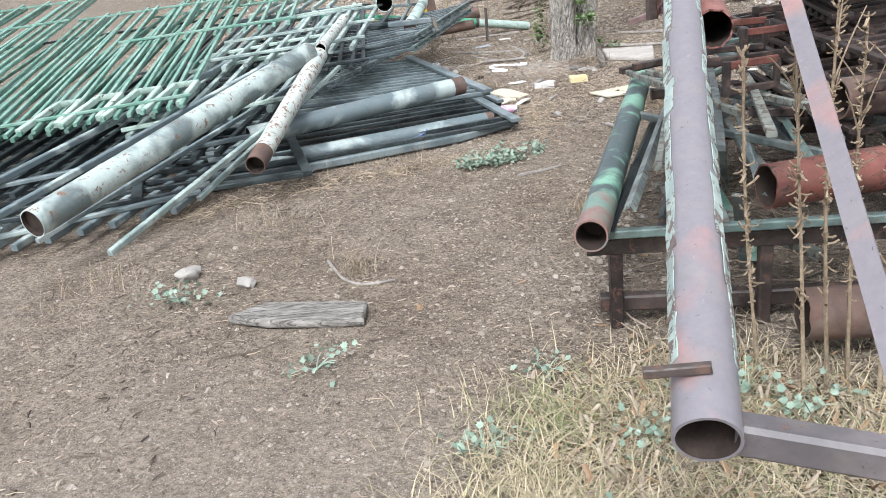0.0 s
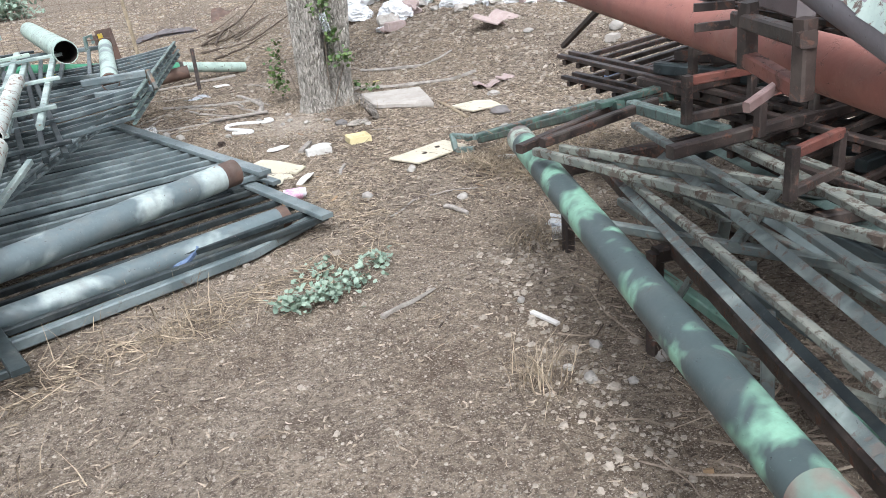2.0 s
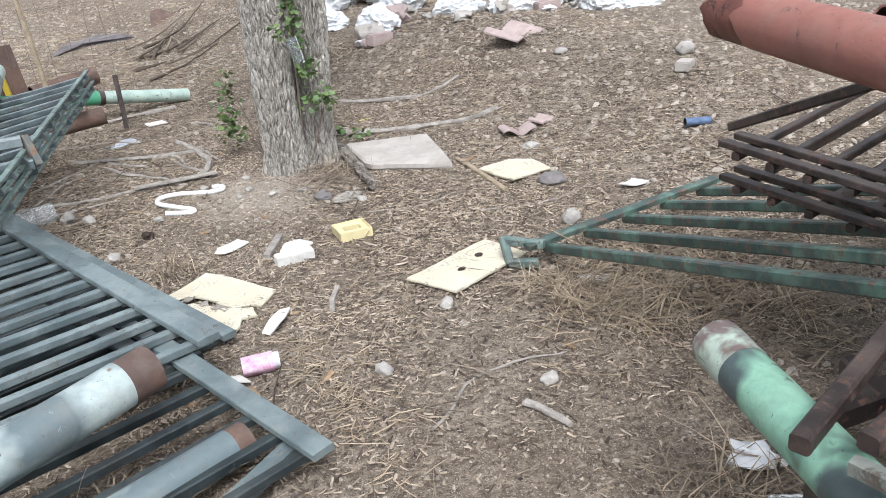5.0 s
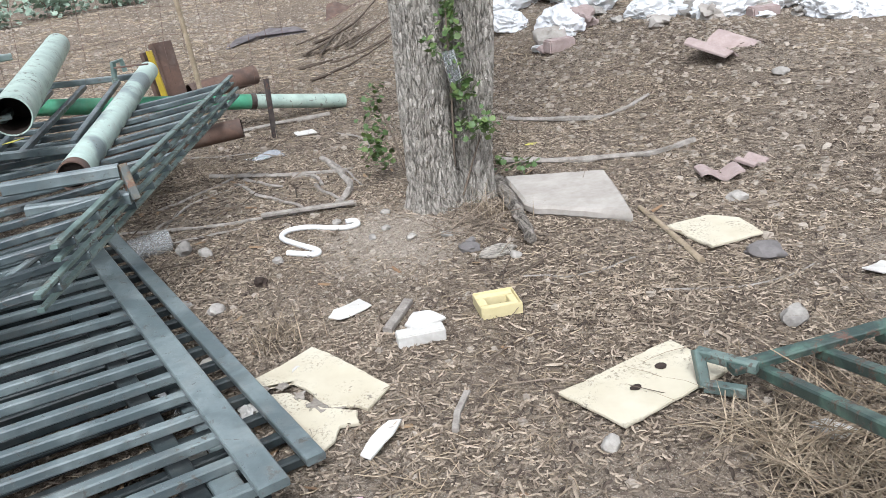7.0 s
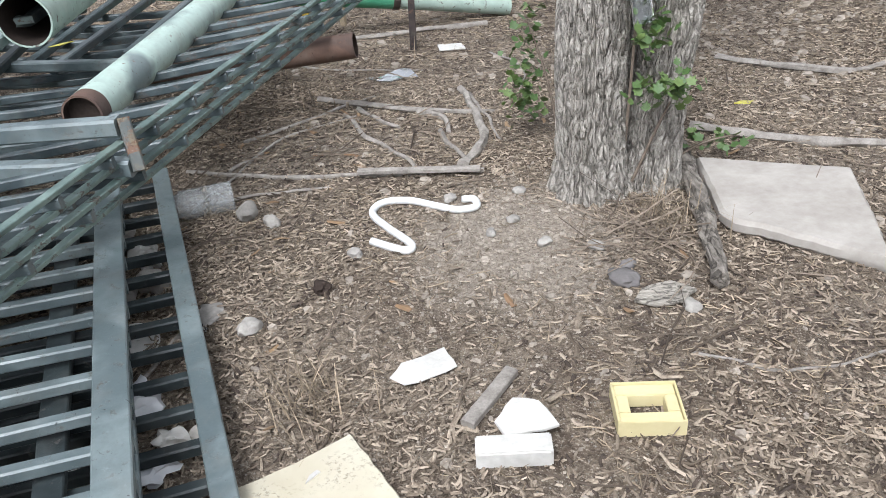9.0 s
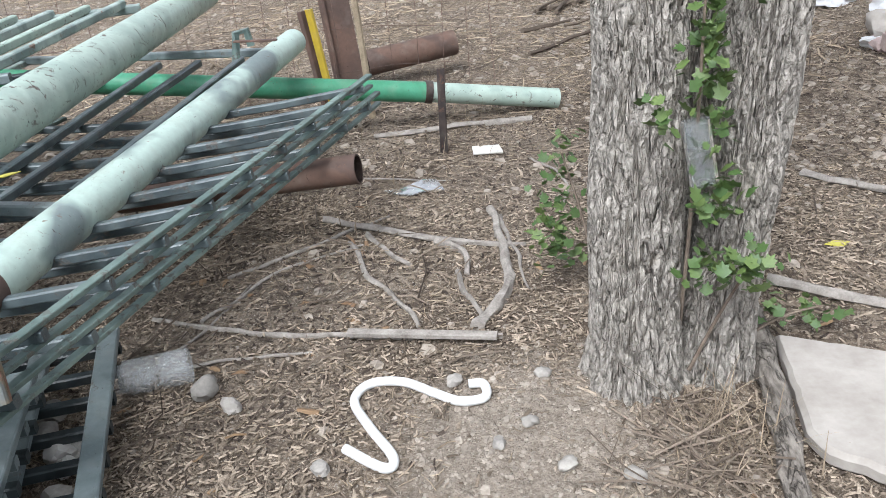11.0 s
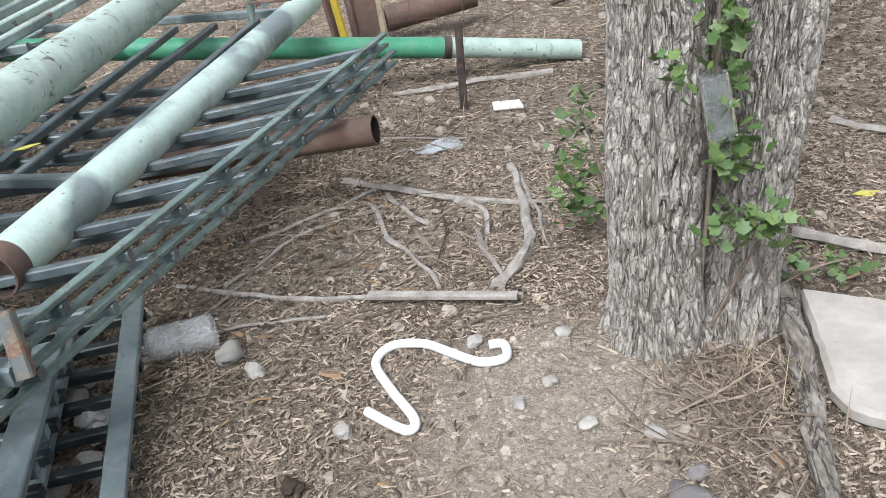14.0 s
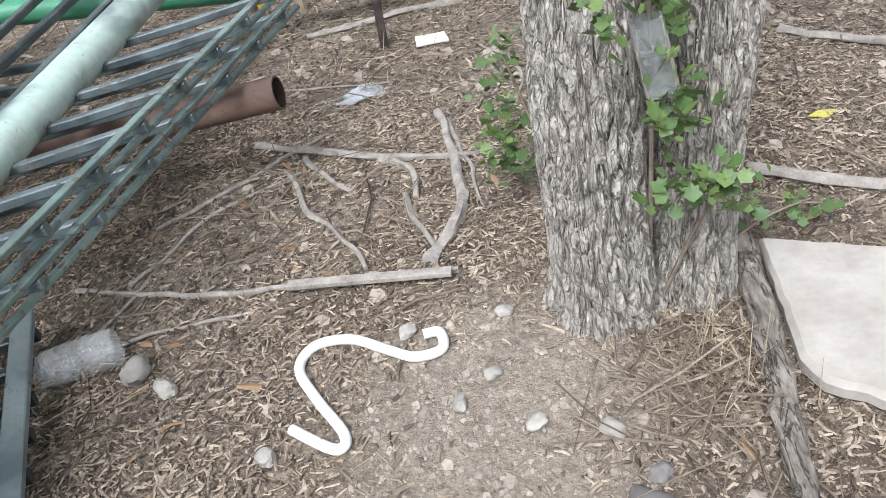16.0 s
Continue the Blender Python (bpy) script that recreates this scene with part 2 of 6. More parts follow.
def grained(name, dark, light, stretch):
    """Weathered wood with cracks along one way."""
    n = Nodes(name)
    grain = n.noise(1.0, 6, 0.7, n.scaled(stretch), 0.4)
    crack = n.ramp(n.math("ABSOLUTE", n.math("SUBTRACT", n.noise(0.5, 4, 0.6, n.scaled(stretch), 0.8), 0.5)), (0.006, 1.0), (0.03, 0.0))
    col = n.mix(n.ramp(grain, (0.35, 0.0), (0.65, 1.0)), dark, light)
    col = n.mix(n.ramp(n.noise(9, 4), (0.5, 0.0), (0.7, 0.5)), col, tuple(0.6 * c for c in dark))
    col = n.mix(n.math("MULTIPLY", crack, 0.5), col, (0.04, 0.034, 0.03))
    return n.finish(col, 0.95, 0, n.math("SUBTRACT", grain, crack), 0.9, 0.01, 0.15)


def leafy(name, a, b):
    n = Nodes(name)
    col = n.mix(n.random(True), a, b)
    col = n.mix(n.ramp(n.noise(60, 3), (0.4, 0.0), (0.7, 0.4)), col, tuple(c * 0.6 for c in a))
    return n.finish(col, 0.55, 0, n.noise(90, 2), 0.2, 0.002)


SOIL, BARK = soil(), bark()
YELLOWSTRAW = speckled("yellow_straw", (0.4, 0.33, 0.2), (0.66, 0.57, 0.4), 30, island=True, spread=0.6)
GREENBLADE = speckled("fading_grass", (0.2, 0.22, 0.09), (0.38, 0.4, 0.22), 30, island=True, spread=0.5)
HUSK = speckled("brown_husk", (0.2, 0.145, 0.095), (0.46, 0.37, 0.26), 50, island=True, spread=0.6)
STRAW = speckled("dry_straw", (0.27, 0.205, 0.14), (0.6, 0.495, 0.36), 30, island=True, spread=0.9)
TWIG = speckled("dead_twig", (0.15, 0.115, 0.088), (0.36, 0.295, 0.23), 40, island=True, spread=0.95)
CHIP = speckled("wood_chip", (0.2, 0.152, 0.11), (0.6, 0.505, 0.395), 35, island=True, spread=0.95)
DEADWOOD = speckled("weathered_wood", (0.2, 0.178, 0.155), (0.46, 0.42, 0.375), 22, spread=0.3)
STONE = speckled("pale_stone", (0.28, 0.236, 0.19), (0.5, 0.44, 0.37), 18, island=True, spread=0.5)
ROCK = speckled("grey_rock", (0.28, 0.26, 0.24), (0.48, 0.45, 0.4), 14, spread=0.35)
CONCRETE = speckled("concrete", (0.32, 0.29, 0.255), (0.45, 0.415, 0.375), 5, strength=0.5, distance=0.004, spread=0.0)
CLAY = speckled("pinkish_clay", (0.33, 0.255, 0.235), (0.46, 0.37, 0.345), 16, spread=0.2)
PVC = speckled("white_pvc", (0.68, 0.68, 0.66), (0.8, 0.8, 0.79), 9, rough=0.35, strength=0.05, spread=0.0)
PAPER = speckled("white_card", (0.5, 0.48, 0.44), (0.7, 0.68, 0.645), 9, strength=0.2, spread=0.05)
SACK = speckled("white_sack", (0.6, 0.61, 0.62), (0.8, 0.8, 0.8), 6, rough=0.6, strength=0.4, spread=0.12)
TIMBER = speckled("sawn_timber", (0.24, 0.19, 0.13), (0.42, 0.34, 0.24), 16, spread=0.3)
CREAMPLASTIC = speckled("cream_plastic", (0.6, 0.52, 0.29), (0.66, 0.58, 0.34), 12, rough=0.5, strength=0.1, spread=0.0)
BLUE = speckled("blue_label", (0.06, 0.09, 0.17), (0.16, 0.22, 0.33), 30, rough=0.5, spread=0.1)
PINK = speckled("pink_label", (0.55, 0.16, 0.33), (0.75, 0.68, 0.74), 28, rough=0.35, strength=0.1, spread=0.0)
TIN = speckled("bare_tin", (0.4, 0.38, 0.4), (0.6, 0.58, 0.6), 30, rough=0.4, strength=0.2, spread=0.0)
YELLOW = painted("yellow_paint", (0.5, 0.36, 0.03), (0.45, 0.33, 0.04), rust=0.5)
LEAF = leafy("vine_leaf", (0.06, 0.115, 0.03), (0.14, 0.2, 0.055))
SAGE = leafy("sage_leaf", (0.19, 0.27, 0.2), (0.33, 0.41, 0.32))
YLEAF = leafy("yellow_leaf", (0.5, 0.45, 0.05), (0.55, 0.5, 0.1))
ORANGELEAF = leafy("dead_leaf", (0.22, 0.13, 0.07), (0.33, 0.22, 0.12))


def peeled(name):
    n = Nodes(name)
    col = n.mix(n.ramp(n.noise(5, 4), (0.4, 0.0), (0.7, 1.0)), (0.52, 0.465, 0.345), (0.6, 0.555, 0.44))
    speck = n.math("MULTIPLY", n.ramp(n.noise(95, 4, 0.7), (0.52, 0.0), (0.62, 1.0)), n.ramp(n.noise(7, 3, 0.6), (0.46, 0.0), (0.62, 1.0)))
    flake = n.ramp(n.noise(14, 5, 0.6, warp=1.2), (0.66, 0.0), (0.68, 1.0))
    col = n.mix(n.math("MULTIPLY", speck, 0.8), col, (0.22, 0.18, 0.13))
    col = n.mix(n.math("MULTIPLY", flake, 0.8), col, (0.2, 0.17, 0.14))
    return n.finish(col, 0.75, 0, n.math("ADD", flake, speck), 0.4, -0.002)


BOARD = peeled("peeling_cream_board")


def clear(name, tint):
    n = Nodes(name)
    n.finish(n.mix(n.ramp(n.noise(30, 4), (0.5, 0.0), (0.8, 0.25)), tint, (0.6, 0.58, 0.53)), n.ramp(n.noise(14, 4), (0.3, 0.05), (0.7, 0.3)), 0, n.noise(18, 3), 0.3, 0.004)
    n.b.inputs["Transmission Weight"].default_value = 0.93
    n.b.inputs["IOR"].default_value = 1.25
    return n.mat


CLEAR = clear("clear_plastic", (0.85, 0.87, 0.87))


def milky(name):
    """Thin cloudy plastic: part clear, part pale film."""
    n = Nodes(name)
    n.finish((0.72, 0.74, 0.74), n.ramp(n.noise(14, 4), (0.3, 0.2), (0.7, 0.35)), 0, n.noise(8, 2), 0.05, 0.002, 0.35)
    n.put(n.b.inputs["Alpha"], n.ramp(n.noise(22, 4), (0.3, 0.12), (0.7, 0.22)))
    return n.mat


MILKY = milky("cloudy_plastic")


# ---- builders ----
def smooth(u):
    u = min(1.0, max(0.0, u))
    return u * u * (3 - 2 * u)


def gz(x, y):
    """Height of the ground."""
    bank = 0.33 * smooth((x - 2.65 + 0.15 * (y - 8)) / 1.5) * smooth((y - 6.0) / 2.0) + 0.05 * smooth((y - 11) / 6)
    near = 0 if abs(x) > 14 or y > 30 or y < -12 else 1
    return -0.06 + bank + (near and 0.014 * noise.noise((x * 1.3, y * 1.3, 0.3)) + 0.007 * noise.noise((x * 5, y * 5, 7.1)) + 0.004 * noise.noise((x * 14, y * 14, 3.7)))


def thing(name, at, label, category, group="", kind=""):
    ob = new(name)
    ob.empty_display_size = 0.1
    ob.location = at
    return tagged(ob, label, category, group, kind)


def origin(ob):
    p = Vector((0, 0, 0))
    while ob:
        p += ob.location
        ob = ob.parent
    return p


def link(name, bm, mat, smoothed=True):
    me = bpy.data.meshes.new(name)
    bm.to_mesh(me)
    bm.free()
    me.materials.append(mat)
    # A second slot colours pipe insides near-black in place of their shade.
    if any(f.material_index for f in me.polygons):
        me.materials.append(SHADE_AND_LUMP)
    if smoothed:
        me.shade_smooth()
        me.set_sharp_from_angle(angle=0.6)
    return me


def part(name, bm, mat, parent, label="", smoothed=True):
    """Links a bmesh, in world places, as one mesh under a thing."""
    at = origin(parent)
    bmesh.ops.translate(bm, verts=bm.verts, vec=-at)
    ob = new(name, link(name, bm, mat, smoothed))
    ob.parent = parent
    return tagged(ob, label)


def solo(name, bm, mat, label, category, group="", kind="", smoothed=True):
    """A thing of one mesh, with its origin at its base."""
    xs = [v.co for v in bm.verts]
    at = Vector((sum(c.x for c in xs) / len(xs), sum(c.y for c in xs) / len(xs), min(c.z for c in xs)))
    bmesh.ops.translate(bm, verts=bm.verts, vec=-at)
    ob = new(name, link(name, bm, mat, smoothed))
    ob.location = at
    return tagged(ob, label, category, group, kind)


def across(d):
    """Two unit vectors square to d, the second as upright as can be."""
    d = d.normalized()
    side = d.cross(Vector((0, 0, 1)))
    if side.length < 1e-4:
        side = Vector((1, 0, 0))
    side.normalize()
    return side, side.cross(d).normalized()


def sweep(bm, rings, close=True):
    """Skins rings of points, given as lists of vectors, and caps the ends."""
    vs = [[bm.verts.new(p) for p in r] for r in rings]
    n = len(vs[0])
    for a, b in zip(vs, vs[1:]):
        for k in range(n):
            bm.faces.new((a[k], a[(k + 1) % n], b[(k + 1) % n], b[k]))
    if close:
        bm.faces.new(vs[0][::-1])
        bm.faces.new(vs[-1])
    return vs


def profile(w, h, c):
    return [(-w + c, -h), (w - c, -h), (w, -h + c), (w, h - c), (w - c, h), (-w + c, h), (-w, h - c), (-w, -h + c)]


def add_bar(bm, pts, w, h=None, roll=0.0):
    """A square-section bar with chamfered edges along the points."""
    h = h or w
    pts = [Vector(p) for p in pts]
    rings = []
    for i, p in enumerate(pts):
        d = pts[min(i + 1, len(pts) - 1)] - pts[max(i - 1, 0)]
        s, u = across(d)
        q = Matrix.Rotation(roll, 3, d.normalized())
        s, u = q @ s, q @ u
        rings.append([p + s * a + u * b for a, b in profile(w / 2, h / 2, min(w, h) * 0.14)])
    sweep(bm, rings)
    return bm


def bar(*args, **kw):
    return add_bar(bmesh.new(), *args, **kw)


def add_angle(bm, p, q, w, t=0.006, roll=0.0):
    """An angle iron."""
    p, q = Vector(p), Vector(q)
    s, u = across(q - p)
    m = Matrix.Rotation(roll, 3, (q - p).normalized())
    s, u = m @ s, m @ u
    prof = [(0, 0), (w, 0), (w, t), (t, t), (t, w), (0, w)]
    sweep(bm, [[e + s * a + u * b for a, b in prof] for e in (p, q)])
    return bm


def pipe(p, q, r, wall=0.006, seg=28, dents=0.0, steps=12, ragged=0.0, bore_shade=True):
    """A hollow round pipe with open ends, very slightly out of true."""
    p, q = Vector(p), Vector(q)
    s, u = across(q - p)
    bm = bmesh.new()

    def ring(f, rad, ends=False):
        c = p.lerp(q, f)
        out = []
        for k in range(seg):
            a = 2 * math.pi * k / seg
            v = s * math.cos(a) + u * math.sin(a)
            k2 = rad * (1 + dents * noise.noise(c * 3 + v * 1.5))
            slip = (q - p).normalized() * ragged * noise.noise(v * 2.2 + c) if ends else Vector()
            out.append(c + v * k2 + slip)
        return out

    outer = [ring(i / steps, r, i in (0, steps)) for i in range(steps + 1)]
    depth = min(0.4, 0.45 * (q - p).length) / (q - p).length
    inner_b = [ring(1 - 0.0, r - wall, True), ring(1 - depth, r - wall)]
    inner_a = [ring(depth, r - wall), ring(0.0, r - wall, True)]
    sweep(bm, inner_a + outer + inner_b)
    # Inner faces take the painted shade, so open ends look dark.
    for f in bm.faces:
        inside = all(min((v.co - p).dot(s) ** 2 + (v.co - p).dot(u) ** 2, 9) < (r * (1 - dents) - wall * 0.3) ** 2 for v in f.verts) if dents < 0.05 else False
        f.material_index = 1 if bore_shade and (inside or len(f.verts) > 4) else 0
    return bm


def rod(pts, r0, r1=None, seg=7, knobs=0.0, seed=0, sub=4, crook=0.0):
    """A round stick through the points, tapering and a little knobbly."""
    r1 = r0 if r1 is None else r1
    pts = [Vector(p) for p in pts]
    fine = []
    for i in range(len(pts) - 1):
        a, b, c, d = pts[max(i - 1, 0)], pts[i], pts[i + 1], pts[min(i + 2, len(pts) - 1)]
        for k in range(sub):
            t = k / sub
            fine.append(0.5 * (2 * b + (c - a) * t + (2 * a - 5 * b + 4 * c - d) * t * t + (3 * b - a - 3 * c + d) * t ** 3))
    fine.append(pts[-1])
    if crook:
        fine = [q + Vector((noise.noise(q * 7 + Vector((seed, 0, 0))), noise.noise(q * 7 + Vector((0, seed, 5))), 0.3 * noise.noise(q * 9))) * crook for q in fine]
    bm = bmesh.new()
    rings = []
    for i, p in enumerate(fine):
        f = i / (len(fine) - 1)
        s, u = across(fine[min(i + 1, len(fine) - 1)] - fine[max(i - 1, 0)])
        r = r0 + (r1 - r0) * f
        ring = []
        for k in range(seg):
            a = 2 * math.pi * k / seg
            v = s * math.cos(a) + u * math.sin(a)
            ring.append(p + v * r * (1 + knobs * noise.noise(p * 14 + v * 1.3 + Vector((seed, 0, 0)))))
        rings.append(ring)
    sweep(bm, rings)
    return bm


def rock(at, size, seed, flat=0.6, rough=0.35):
    bm = bmesh.new()
    bmesh.ops.create_icosphere(bm, subdivisions=3, radius=1)
    o = Vector((seed * 3.1, seed * 1.7, 0))
    turn = Matrix.Rotation(seed * 1.3, 3, "Z")
    for v in bm.verts:
        c = v.co.normalized()
        k = 1 + rough * noise.noise(c * 1.4 + o) + 0.12 * noise.noise(c * 4 + o)
        p = turn @ Vector((c.x * k * size, c.y * k * size * 0.75, c.z * k * size * flat))
        v.co = Vector(at) + p + Vector((0, 0, size * flat * 0.55))
    return bm


def sheet(outline, z, thick, tilt=(0.0, 0.0), wave=0.0, seed=0.0, steps=0):
    """A flat slab over an outline, lying on the ground, with slightly worn edges."""
    pts = [Vector((x, y)) for x, y in outline]
    edge = []
    for a, b in zip(pts, pts[1:] + pts[:1]):
        n = max(1, int((b - a).length / 0.03))
        for k in range(n):
            edge.append(a.lerp(b, k / n))
    bm = bmesh.new()
    mid = sum(edge, Vector((0, 0))) / len(edge)
    c = thick * 0.25

    def ring(h, pull):
        out = []
        for e in edge:
            q = e + 0.006 * Vector((noise.noise((e.x * 30, e.y * 30, seed)), noise.noise((e.x * 30, e.y * 30, seed + 9))))
            q = q + (mid - q).normalized() * pull
            out.append(Vector((q.x, q.y, z + h + tilt[0] * (q.x - mid.x) + tilt[1] * (q.y - mid.y) + wave * noise.noise((q.x * 5, q.y * 5, seed)))))
        return out

    vs = sweep(bm, [ring(0, c), ring(c, 0), ring(thick - c, 0), ring(thick, c)], close=False)
    for r, flip in ((vs[0], True), (vs[-1], False)):
        co = sum((v.co for v in r), Vector()) / len(r)
        m = bm.verts.new(co)
        for a, b in zip(r, r[1:] + r[:1]):
            bm.faces.new((b, a, m) if flip else (a, b, m))
    return bm


def block(at, size, rz=0.0, bevel=0.004):
    """A box with bevelled edges, standing at a place."""
    bm = bmesh.new()
    bmesh.ops.create_cube(bm, size=1)
    bmesh.ops.scale(bm, verts=bm.verts, vec=size)
    bmesh.ops.bevel(bm, geom=bm.edges[:], offset=bevel, segments=2, affect="EDGES")
    bmesh.ops.transform(bm, verts=bm.verts, matrix=pose(at[0], at[1], at[2] + size[2] / 2, 0, 0, rz))
    return bm


def stuff(name, verts, faces, mat, label, category):
    me = bpy.data.meshes.new(name)
    me.from_pydata(verts, [], faces)
    me.materials.append(mat)
    ob = new(name, me)
    return tagged(ob, label, category, "", "stuff")


def railing(name, corner, along, reach, count, label, rail=0.05, stake=0.028, mats=(None, None), sag=0.0, rails=(0.0,), skip=(), group="fence panels in the heap", under=0, poke=0.0):
    """A fence panel lying down: rails run along one way from a corner, its stakes reach the other way and are welded under them."""
    corner, along, reach = Vector(corner), Vector(along), Vector(reach)
    ob = thing(name, corner, label, "fence panel", group)
    up = along.cross(reach).normalized()
    up = up if up.z > 0 else -up
    for f in rails:
        c = corner + reach * f + up * (0.002 + min(rail * 0.275, 0.012))
        part("rail", bar((c, c + along), rail, min(rail * 0.55, 0.024)), mats[0], ob)
        if under and f == 0.0:
            c = c - up * (stake + rail * 0.6)
            part("rail", bar((c, c + along), rail * 0.9, rail * 0.5), mats[0], ob)
    pts = [reach * (k / 6) - up * (sag * math.sin(math.pi * k / 6) + stake * 0.5) for k in range(7)]
    pts[0] = pts[0] - reach.normalized() * (rail * 0.5 + poke)
    me = link("stake", bar(pts, stake), mats[1])
    for k in range(count):
        if k in skip:
            continue
        s = new("stake", me)
        s.parent = ob
        s.location = along * ((k + 0.5) / count)
        s.rotation_euler = (0.006 * math.sin(k * 3.7 + count), 0.006 * math.sin(k * 5.1), 0.014 * math.sin(k * 2.3 + count))
    return ob


# ---- the ground ----
def ground():
    def axis(lo, hi, step, far):
        a = list(np.arange(lo, hi, step))
        grow, p, q = step, lo, hi
        left, right = [], []
        while q < far:
            grow *= 1.5
            p, q = p - grow, q + grow
            left.append(p)
            right.append(q)
        return left[::-1] + a + right

    xs, ys = axis(-4.5, 6.0, 0.045, 900), axis(-1.0, 14.0, 0.045, 900)
    verts = [(x, y, gz(x, y)) for y in ys for x in xs]
    n = len(xs)
    faces = [(j * n + i, j * n + i + 1, (j + 1) * n + i + 1, (j + 1) * n + i) for j in range(len(ys) - 1) for i in range(n - 1)]
    me = bpy.data.meshes.new("ground")
    me.from_pydata(verts, [], faces)
    me.materials.append(SOIL)
    me.shade_smooth()
    return tagged(new("ground", me), "bare brown soil with grit and mulch", "ground", "", "structure")


ground()


# ---- the heap of pipes and fence panels beside the path ----
PIPES = "old pipes in the scrap heap"


def pipe_thing(p, q, r, mat, label, dents=0.02, ragged=0.0, tip=None, tip_len=0.12, group=PIPES, tip_label="rusty bare end"):
    """A pipe; tip: another material for a length at its first end."""
    p, q = Vector(p), Vector(q)
    ob = thing("pipe", p.lerp(q, 0.5) - Vector((0, 0, r)), label, "pipe", group)
    if tip:
        m = p + (q - p).normalized() * tip_len
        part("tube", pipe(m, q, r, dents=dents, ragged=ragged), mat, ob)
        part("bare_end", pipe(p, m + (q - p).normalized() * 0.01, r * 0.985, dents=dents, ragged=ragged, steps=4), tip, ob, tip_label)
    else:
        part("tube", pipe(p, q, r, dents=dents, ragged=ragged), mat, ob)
    return ob


# dark panels that lie flat, their end rails towards the path
OFF = Vector((-2.35, -0.72, 0.0))
# Near-black stakes here paint the shade between the stakes above.
railing("fence_panel", (0.58, 6.42, -0.02), (-0.68, 2.0, 0.06), OFF + Vector((0, 0, 0.04)), 17, "slate grey steel fence panel lying flat under others, stakes near-black as gap shade", 0.056, 0.03, (SLATE, DARK), 0.0, (0.0, 0.075, 0.9))
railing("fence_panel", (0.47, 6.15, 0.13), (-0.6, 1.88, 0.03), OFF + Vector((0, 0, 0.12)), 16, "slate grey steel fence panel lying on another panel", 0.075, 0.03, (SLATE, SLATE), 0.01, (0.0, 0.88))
# The whole layer is coloured near-black to deepen the shade in the gaps.
railing("fence_panel", (0.44, 6.2, 0.055), (-0.6, 1.9, 0.04), OFF + Vector((0, 0, 0.06)), 18, "steel fence panel pressed between two others, near-black as gap shade", 0.06, 0.03, (DARK, DARK), 0.0, (0.05, 0.5, 0.9))
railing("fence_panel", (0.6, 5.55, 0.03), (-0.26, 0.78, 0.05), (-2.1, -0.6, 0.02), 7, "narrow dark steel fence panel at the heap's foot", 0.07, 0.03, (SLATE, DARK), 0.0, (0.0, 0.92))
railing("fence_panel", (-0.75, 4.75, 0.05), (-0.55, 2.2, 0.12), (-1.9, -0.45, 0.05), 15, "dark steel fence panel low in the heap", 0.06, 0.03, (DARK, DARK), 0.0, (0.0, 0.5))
ob = thing("flat_rail", (0.05, 5.5, -0.03), "pale grey steel rail lying on the soil", "rail")
part("rail", bar(((-1.4, 4.98, -0.015), (-0.35, 5.3, -0.015), (0.2, 5.47, -0.015), (0.6, 5.72, -0.01)), 0.05, 0.05), SLATE, ob)

pipe_thing((0.45, 5.76, 0.02), (-1.3, 5.16, 0.03), 0.055, GREYPIPE, "dark grey steel pipe with white streaks at the heap's foot", tip=RUST, tip_len=0.05)

# a slanting stack of panels; their edges, two flat bars with the stakes' ends between, lie one above another
for a, b, n, lo, top in (
    ((-0.06, 6.85, 0.415), (0.62, 9.5, 0.395), 12, DEEPSLATE, RACKGREEN), ((-0.02, 7.02, 0.49), (0.6, 9.48, 0.47), 12, DEEPSLATE, RACKGREEN), ((-0.82, 6.02, 0.3), (-0.02, 7.65, 0.36), 14, SLATE, SLATE)):
    railing("fence_panel", a, Vector(b) - Vector(a), (-1.7, -0.12, 0.02), n, "dark green steel fence panel in a slanting stack", 0.024, 0.026, (top, lo), 0.07, (0.0, 0.72), under=1, poke=0.004)
ob = thing("gate_frame", (0.0, 7.6, 0.44), "bent square steel tube end of a gate frame", "gate frame")
part("tube", bar(((-0.26, 7.63, 0.53), (0.13, 7.61, 0.535)), 0.045), SLATE, ob)
part("post", bar(((0.14, 7.62, 0.55), (0.165, 7.57, 0.43)), 0.03, 0.045), painted("rust_streaked_paint", (0.1, 0.12, 0.12), (0.26, 0.19, 0.1), patch=12, rust=0.7, chips=(0.5, 0.56)), ob, "rust streaked end post")
part("tube", bar(((-0.2, 7.6, 0.445), (0.15, 7.575, 0.44)), 0.045), SLATE, ob)

# a ladder-like mint panel across the stack
ob = thing("fence_panel", (-0.3, 9.2, 0.4), "pale mint fence panel with widely spaced stakes", "fence panel", "fence panels in the heap")
for x0, x1, y0, y1 in ((-0.161, -0.067, 8.565, 10.06), (-0.379, -0.267, 8.457, 10.06), (-0.5, -0.462, 8.5, 10.08), (-0.8, -0.75, 8.5, 10.2), (-1.05, -1.0, 8.5, 10.3), (-1.3, -1.25, 8.6, 10.4)):
    part("stake", bar(((x0, y0, 0.44), (x1, y1, 0.44)), 0.03), DEEPSLATE if x0 > -0.6 else PALE, ob)
part("rail", bar(((-1.5, 10.4, 0.45), (0.1, 10.12, 0.45)), 0.035), SLATE, ob)
part("rail", bar(((-1.5, 8.62, 0.47), (-0.1, 8.42, 0.45)), 0.035), SLATE, ob)
part("hook", bar(((-0.08, 10.02, 0.44), (-0.07, 10.06, 0.56), (-0.02, 10.06, 0.57), (-0.01, 10.06, 0.5)), 0.03), RACKGREEN, ob)

